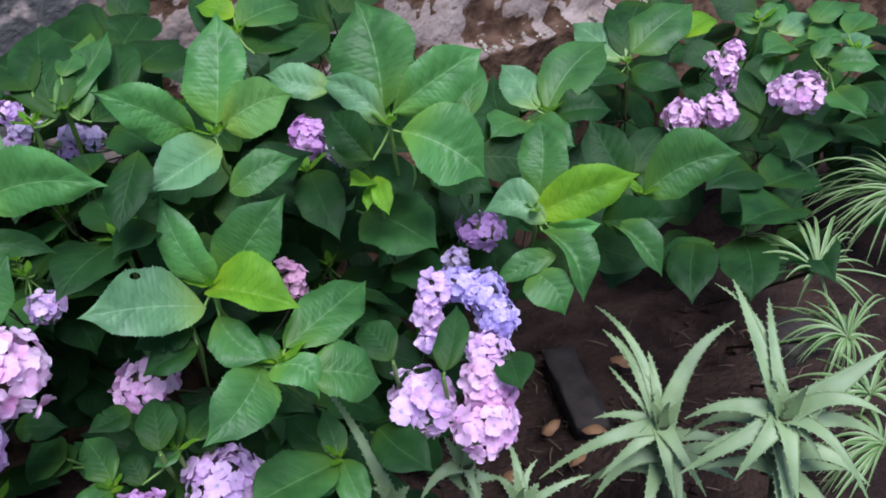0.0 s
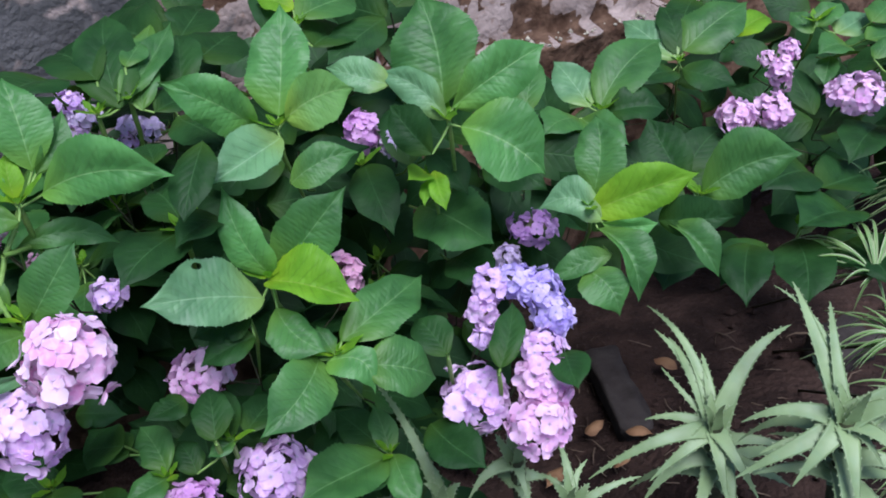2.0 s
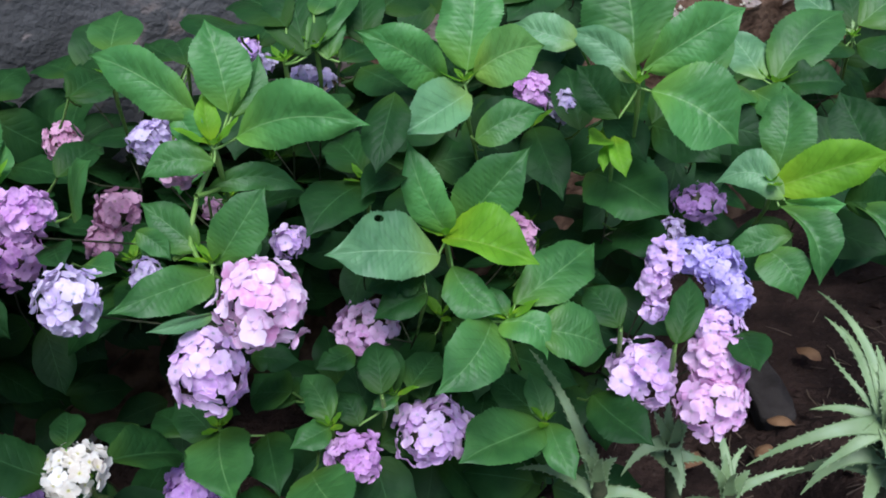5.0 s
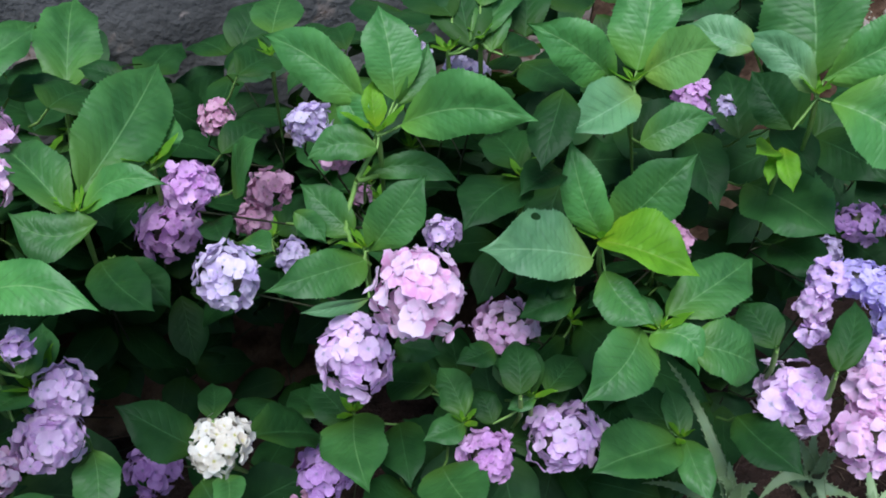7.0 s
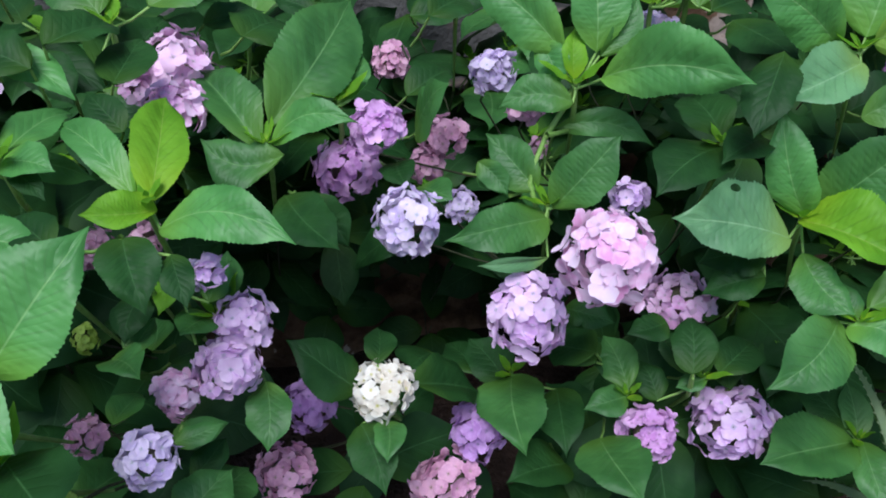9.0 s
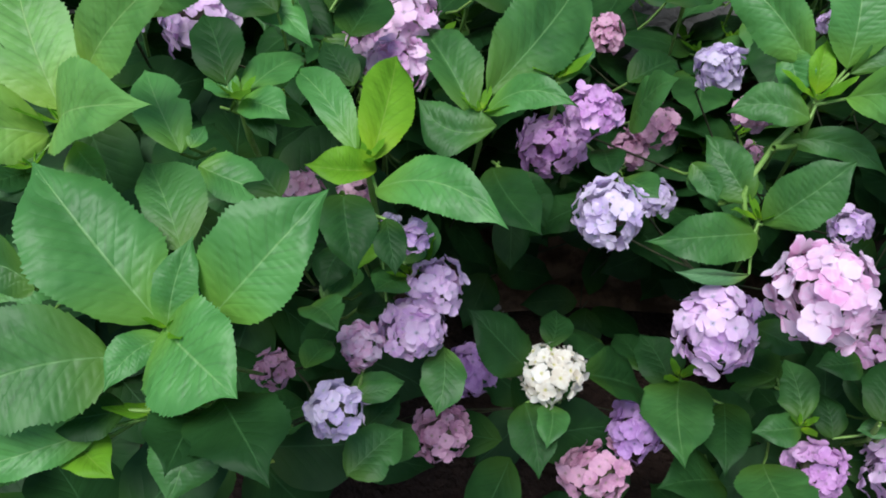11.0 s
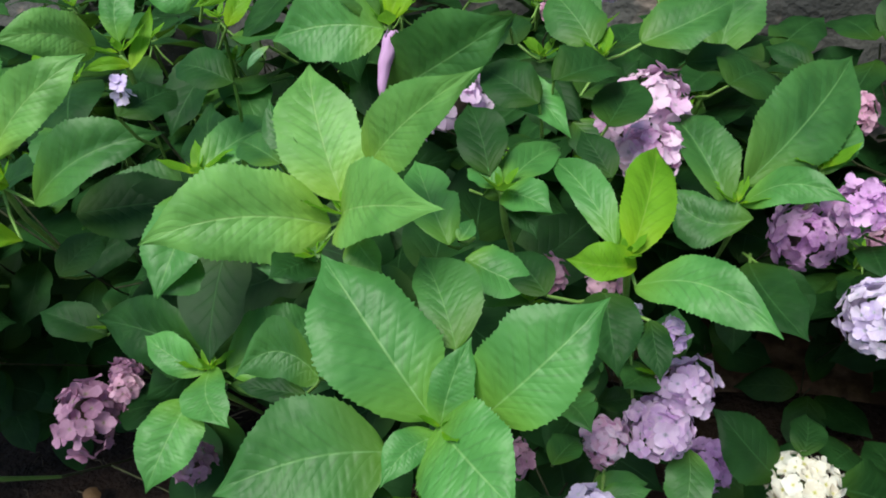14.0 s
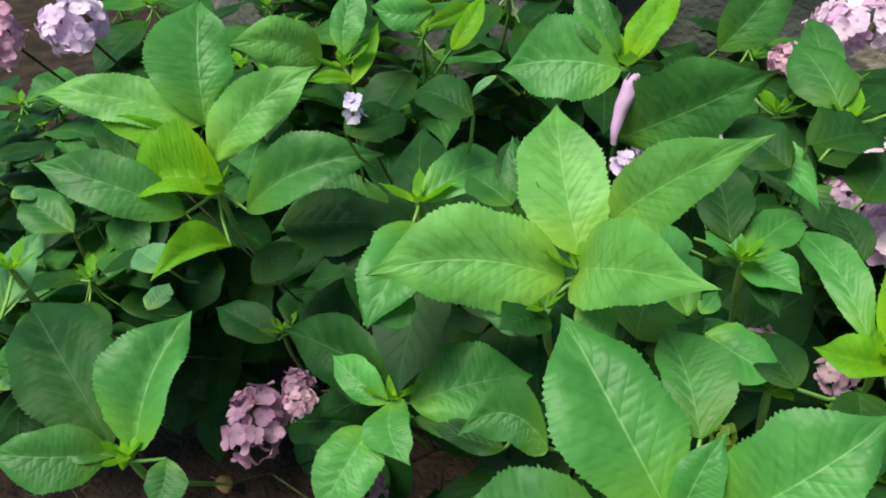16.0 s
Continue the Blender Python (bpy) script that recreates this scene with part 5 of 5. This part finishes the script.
bush = hydrangea(-1.04, 0.43, "hydrangea bush with soft pink and faded mauve flower heads")
whorl(bush, (-0.914, 0.370, 1.040), (0.67, -0.52, 0.52), [
    (-0.006, 0.004, 0.008, -0.089, 0.043, 0.095, -0.03, 0.037, 0.031, 26, 12, 'l'),
    (-0.007, 0.031, 0.027, 0.098, 0.068, 0.120, -0.03, 0.026, 0.026, 13, 25, 'l'),
    (-0.004, -0.012, -0.005, -0.072, -0.141, 0.011, 0.09, 0.034, 0.047, 6, 32, 'l'),
    (-0.002, -0.003, -0.000, 0.137, -0.006, 0.057, -0.03, 0.033, 0.030, 10, 28, 'l'),
    (0.003, 0.008, 0.003, -0.007, 0.021, 0.021, -0.25, 0.008, 0.010, 8, 30, 'y'),
    (-0.043, -0.004, 0.035, -0.088, 0.001, 0.078, -0.10, 0.013, 0.013, 15, 59, 'm'),
    (-0.002, -0.021, -0.013, -0.028, -0.072, -0.024, -0.17, 0.015, 0.009, 32, 6, 'm'),
    (0.011, -0.003, -0.012, 0.041, -0.001, -0.036, 0.03, 0.017, 0.017, 58, 15, 'l'),
])
shoot(bush, (-0.915, 0.337, 1.018), [
    (-0.136, -0.046, -0.027, -161, -15, 0.055, 0.050, -24, 'm'),
    (0.001, -0.000, -0.002, -166, 15, 0.049, 0.038, -26, 'd'),
    (-0.078, 0.026, 0.046, 94, 6, 0.066, 0.040, -14, 'm'),
    (-0.018, -0.028, -0.134, 133, 12, 0.062, 0.023, -22, 'd'),
])
whorl(bush, (-1.093, 0.560, 1.107), (0.72, -0.62, 0.32), [
    (-0.002, -0.005, -0.002, -0.077, -0.092, -0.002, 0.08, 0.039, 0.041, 29, 9, 'f'),
    (0.022, -0.026, -0.057, 0.139, 0.043, 0.023, 0.01, 0.050, 0.031, 32, 6, 'm'),
    (-0.002, 0.002, 0.005, 0.001, 0.063, 0.067, -0.05, 0.016, 0.021, 3, 35, 'y'),
    (0.047, 0.066, 0.013, 0.057, 0.138, 0.079, 0.03, 0.031, 0.027, 35, 3, 'm'),
    (-0.011, -0.008, 0.005, -0.062, 0.000, 0.079, -0.02, 0.025, 0.014, 32, 6, 'm'),
    (-0.077, -0.096, -0.006, -0.085, -0.122, -0.025, 0.08, 0.005, 0.004, 34, 4, 'p'),
    (0.119, -0.000, -0.152, 0.154, 0.078, -0.111, -0.10, 0.024, 0.024, 57, 15, 'm'),
    (0.121, 0.010, -0.143, 0.182, 0.053, -0.174, -0.11, 0.011, 0.019, 10, 28, 'm'),
])
whorl(bush, (-1.103, 0.287, 0.828), (0.72, -0.29, 0.63), [
    (0.010, 0.013, -0.003, 0.050, 0.133, 0.004, -0.04, 0.042, 0.040, 9, 29, 'f'),
    (0.000, -0.004, -0.002, -0.064, -0.033, 0.031, -0.04, 0.017, 0.022, 4, 34, 'f'),
    (-0.003, 0.012, 0.007, -0.152, -0.056, 0.021, 0.03, 0.035, 0.043, 3, 35, 'd'),
    (-0.000, 0.004, 0.002, 0.070, -0.019, -0.020, 0.17, 0.022, 0.025, 27, 11, 'f'),
    (0.007, -0.030, -0.016, 0.038, -0.106, -0.066, 0.02, 0.034, 0.030, 30, 8, 'f'),
    (0.020, 0.010, -0.013, 0.085, 0.132, -0.025, 0.07, 0.011, 0.017, 7, 31, 'd'),
])
shoot(bush, (-1.084, 0.325, 1.040), [
    (0.004, -0.008, -0.013, -144, -25, 0.106, 0.064, -13, 'f'),
    (-0.000, 0.001, 0.001, -5, 11, 0.094, 0.049, 27, 'f'),
    (-0.155, -0.077, -0.062, -25, -5, 0.117, 0.075, 28, 'd'),
    (-0.197, -0.107, -0.140, 13, 13, 0.075, 0.047, 24, 'd'),
    (0.037, 0.039, 0.082, 121, 16, 0.059, 0.042, -27, 'd'),
    (-0.055, -0.036, 0.055, 18, -0, 0.072, 0.049, 25, 'd'),
    (0.067, 0.045, 0.030, 41, 28, 0.053, 0.025, 8, 'd'),
])
rolled_petal(bush, (-1.051, 0.535, 1.113), (-1.052, 0.512, 1.055), 0.0072)
flower_head(bush, (-1.047, 0.519, 1.037), 0.024, 0.024, 'lav')
flower_head(bush, (-1.106, 0.241, 0.728), 0.048, 0.046, 'mauve')
flower_head(bush, (-1.144, 0.301, 1.111), 0.013, 0.036, 'blue')

bush = hydrangea(-1.30, 0.22, "hydrangea bush with faded dusty pink and faded mauve flower heads")
whorl(bush, (-1.371, 0.454, 0.865), (0.80, -0.38, 0.46), [
    (-0.007, -0.011, 0.003, -0.074, -0.164, -0.003, 0.13, 0.041, 0.041, 30, 8, 'm'),
    (-0.035, -0.088, -0.007, -0.055, -0.209, -0.049, -0.00, 0.031, 0.029, 36, 2, 'd'),
    (-0.003, 0.024, 0.016, 0.024, 0.136, 0.045, -0.09, 0.040, 0.028, 35, 3, 'm'),
    (0.014, -0.018, -0.025, 0.042, -0.100, -0.101, 0.16, 0.032, 0.045, 2, 36, 'm'),
])
whorl(bush, (-0.749, 0.298, 0.899), (0.64, -0.32, 0.70), [
    (0.009, 0.013, -0.002, 0.038, -0.036, -0.038, -0.07, 0.032, 0.025, 36, 2, 'm'),
    (-0.019, -0.036, 0.000, -0.063, -0.122, 0.002, -0.01, 0.015, 0.022, 12, 26, 'f'),
])
whorl(bush, (-1.256, 0.197, 1.029), (0.90, -0.19, 0.40), [
    (-0.033, 0.009, 0.048, -0.102, 0.045, 0.154, -0.04, 0.052, 0.032, 25, 13, 'f'),
    (-0.013, 0.002, 0.019, 0.033, 0.108, 0.103, -0.08, 0.030, 0.027, 5, 33, 'l'),
    (-0.035, 0.007, 0.050, -0.097, -0.126, 0.097, 0.06, 0.025, 0.023, 32, 6, 'l'),
    (-0.032, -0.001, 0.044, -0.068, -0.086, 0.069, -0.01, 0.017, 0.014, 15, 68, 'y'),
    (0.004, 0.006, -0.003, -0.020, -0.087, 0.002, 0.18, 0.037, 0.053, 68, 15, 'y'),
    (0.021, 0.017, -0.024, 0.095, 0.136, 0.028, -0.11, 0.034, 0.034, 15, 54, 'm'),
    (0.034, -0.006, -0.048, 0.063, -0.088, -0.043, 0.13, 0.011, 0.025, 68, 15, 'y'),
    (0.005, -0.035, -0.017, -0.063, -0.149, 0.044, 0.03, 0.027, 0.028, 27, 11, 'm'),
])
whorl(bush, (-1.290, 0.357, 1.103), (0.89, -0.35, 0.30), [
    (-0.012, -0.020, 0.007, -0.013, -0.117, 0.042, 0.13, 0.024, 0.029, 12, 26, 'l'),
    (-0.005, 0.003, 0.010, -0.028, 0.040, 0.071, -0.11, 0.015, 0.021, 6, 32, 'f'),
    (0.010, 0.001, -0.016, -0.020, 0.052, 0.035, 0.03, 0.009, 0.009, 4, 34, 'y'),
    (0.008, 0.003, -0.012, -0.011, -0.042, -0.009, 0.07, 0.006, 0.008, 26, 12, 'y'),
    (0.013, 0.101, 0.044, -0.016, 0.042, 0.053, -0.14, 0.017, 0.021, 12, 26, 'f'),
    (0.029, 0.139, 0.043, 0.016, 0.082, 0.028, -0.03, 0.007, 0.012, 6, 32, 'y'),
    (0.039, 0.104, 0.005, 0.029, 0.154, 0.053, 0.00, 0.011, 0.012, 9, 29, 'y'),
])
shoot(bush, (-1.452, 0.282, 0.708), [
    (0.006, 0.016, 0.004, 54, 5, 0.103, 0.064, 9, 'd'),
    (0.001, -0.008, -0.008, 123, 18, 0.109, 0.059, -18, 'd'),
    (0.087, -0.133, 0.190, 107, 4, 0.072, 0.044, -12, 'p'),
    (0.105, -0.169, 0.161, 34, 18, 0.042, 0.029, 21, 'p'),
])
whorl(bush, (-1.059, 0.042, 0.916), (0.78, -0.01, 0.62), [
    (-0.001, 0.007, 0.001, -0.045, 0.082, 0.082, -0.09, 0.041, 0.041, 15, 63, 'f'),
    (-0.009, -0.007, 0.008, -0.170, -0.033, 0.069, 0.00, 0.041, 0.048, 11, 27, 'd'),
    (-0.007, -0.012, 0.006, -0.033, -0.093, 0.029, -0.04, 0.026, 0.025, 10, 28, 'm'),
    (-0.004, -0.007, 0.003, -0.037, -0.045, 0.033, -0.12, 0.013, 0.013, 32, 6, 'm'),
    (0.009, 0.027, -0.007, 0.033, 0.005, -0.029, -0.09, 0.019, 0.014, 32, 6, 'm'),
    (0.005, -0.006, -0.004, -0.024, 0.003, 0.022, 0.15, 0.006, 0.008, 3, 35, 'y'),
])
shoot(bush, (-1.235, 0.004, 1.013), [
    (0.012, -0.021, -0.035, 53, 22, 0.106, 0.033, 18, 'p'),
    (-0.008, -0.043, -0.116, 45, -6, 0.030, 0.020, 22, 'p'),
    (-0.012, 0.058, 0.014, 116, 27, 0.070, 0.044, -14, 'm'),
    (-0.052, 0.019, 0.044, 33, -5, 0.030, 0.021, 28, 'p'),
])
flower_head(bush, (-1.234, 0.230, 0.764), 0.037, 0.037, 'dusty')
flower_head(bush, (-1.299, 0.194, 0.703), 0.084, 0.100, 'mauve')
flower_head(bush, (-1.293, 0.245, 0.734), 0.043, 0.056, 'mauve')
flower_head(bush, (-1.415, 0.127, 1.166), 0.073, 0.062, 'lilac')
flower_head(bush, (-1.446, 0.065, 1.158), 0.034, 0.073, 'dusty')


wild_bush(-1.80, 0.60, 1.08, 0.22, 14)
wild_bush(-1.42, 1.00, 0.98, 0.18, 12)
wild_bush(-2.35, 0.50, 1.05, 0.25, 14)
wild_bush(-2.25, -0.15, 0.92, 0.22, 10)
wild_bush(-2.00, 0.15, 0.95, 0.22, 12)
wild_bush(-1.66, 0.98, 1.04, 0.18, 10)
wild_bush(-0.88, 1.32, 0.76, 0.14, 7)
wild_bush(-1.10, 1.05, 0.86, 0.13, 7)
wild_bush(1.05, 1.95, 0.66, 0.22, 10)
wild_bush(-0.80, 1.30, 0.72, 0.10, 5)
wild_bush(-1.75, 0.02, 0.86, 0.16, 8)
wild_bush(-0.72, 1.52, 0.86, 0.14, 6)
wild_bush(-0.28, 1.32, 0.58, 0.12, 5)

lower_leaves()

# ---- aloes and spider plants ----
aloe((0.268, 1.064, 0.418), [(-0.064, 0.136, 0.086, 0.028), (-0.045, 0.123, 0.080, 0.028), (-0.070, 0.169, 0.109, 0.022), (0.132, 0.108, 0.099, 0.033), (-0.001, 0.095, 0.067, 0.023), (-0.096, 0.027, 0.003, 0.022), (-0.187, -0.031, -0.054, 0.028), (0.001, -0.089, -0.063, 0.030), (0.023, -0.032, -0.019, 0.013), (-0.062, 0.086, 0.051, 0.012), (0.044, -0.089, -0.056, 0.028), (-0.101, -0.046, -0.050, 0.028)])
aloe((0.393, 0.936, 0.534), [(-0.024, 0.165, 0.109, 0.029), (0.015, 0.131, 0.096, 0.022), (-0.047, 0.167, 0.103, 0.016), (0.136, 0.037, 0.066, 0.043), (0.117, -0.030, 0.013, 0.029), (0.031, -0.051, -0.027, 0.016), (-0.007, -0.086, -0.063, 0.033), (0.071, -0.105, -0.052, 0.024), (-0.119, 0.030, -0.014, 0.030), (-0.073, -0.046, -0.054, 0.036), (-0.138, -0.024, -0.058, 0.032), (-0.020, 0.080, 0.050, 0.024)])
aloe((0.052, 0.985, 0.357), [(-0.011, 0.083, 0.052, 0.021), (0.029, 0.058, 0.037, 0.015), (0.103, 0.033, 0.022, 0.016), (-0.040, 0.044, 0.028, 0.020)])
aloe((-0.023, 1.018, 0.420), [(-0.071, -0.042, -0.025, 0.025), (0.015, -0.048, -0.034, 0.018), (-0.021, -0.011, -0.007, 0.015)])
aloe((-0.125, 0.950, 0.411), [(-0.097, 0.149, 0.107, 0.020), (-0.045, 0.070, 0.050, 0.016)])
spider_plant((0.572, 1.299, 0.505), [(-0.004, 0.093, 0.049), (0.052, 0.051, 0.040), (-0.097, 0.058, 0.008), (-0.068, 0.089, 0.032), (0.067, -0.057, -0.014), (-0.027, -0.011, -0.012), (0.047, 0.070, 0.049), (0.050, 0.010, 0.017), (-0.040, 0.023, 0.003)])
spider_plant((0.772, 1.440, 0.553), [(-0.190, 0.088, -0.009), (-0.151, 0.022, -0.034), (-0.052, 0.109, 0.046), (-0.129, -0.009, -0.045), (-0.054, 0.077, 0.027), (-0.112, -0.045, -0.061), (-0.131, 0.046, -0.015), (-0.007, 0.103, 0.057), (-0.097, -0.087, -0.080)])
spider_plant((0.580, 1.182, 0.456), [(-0.067, 0.045, 0.006), (-0.042, 0.072, 0.025), (-0.013, 0.065, 0.028), (0.054, 0.020, 0.023), (-0.079, -0.016, -0.027), (-0.053, -0.007, -0.016), (0.009, -0.046, -0.020), (-0.029, -0.040, -0.026), (0.073, 0.042, 0.038), (-0.089, 0.015, -0.014), (0.034, -0.010, 0.003), (-0.013, 0.040, 0.016)])
spider_plant((0.591, 1.046, 0.359), [(-0.072, -0.014, -0.023), (-0.102, -0.031, -0.037), (-0.048, 0.034, 0.002), (-0.072, -0.062, -0.043), (0.001, 0.059, 0.025), (-0.072, 0.010, -0.013), (0.036, 0.067, 0.036), (-0.049, -0.060, -0.036)])
spider_plant((0.585, 1.098, 0.413), [(-0.034, 0.018, -0.000), (-0.057, -0.001, -0.014), (0.031, 0.043, 0.027), (0.055, 0.019, 0.022), (-0.016, 0.048, 0.017), (0.025, -0.040, -0.012)])

# ---- small things on the soil ----
old_brick((0.176, 1.74), (0.222, 1.45))
field_stone((0.711, 1.697, 0.12), 0.10)
dead_leaf((0.194, 1.442))
dead_leaf((0.114, 1.461))
dead_leaf((0.157, 1.335))
dead_leaf((0.339, 1.654))
dead_leaf((-1.940, 0.223))
dead_leaf((0.059, 1.373))
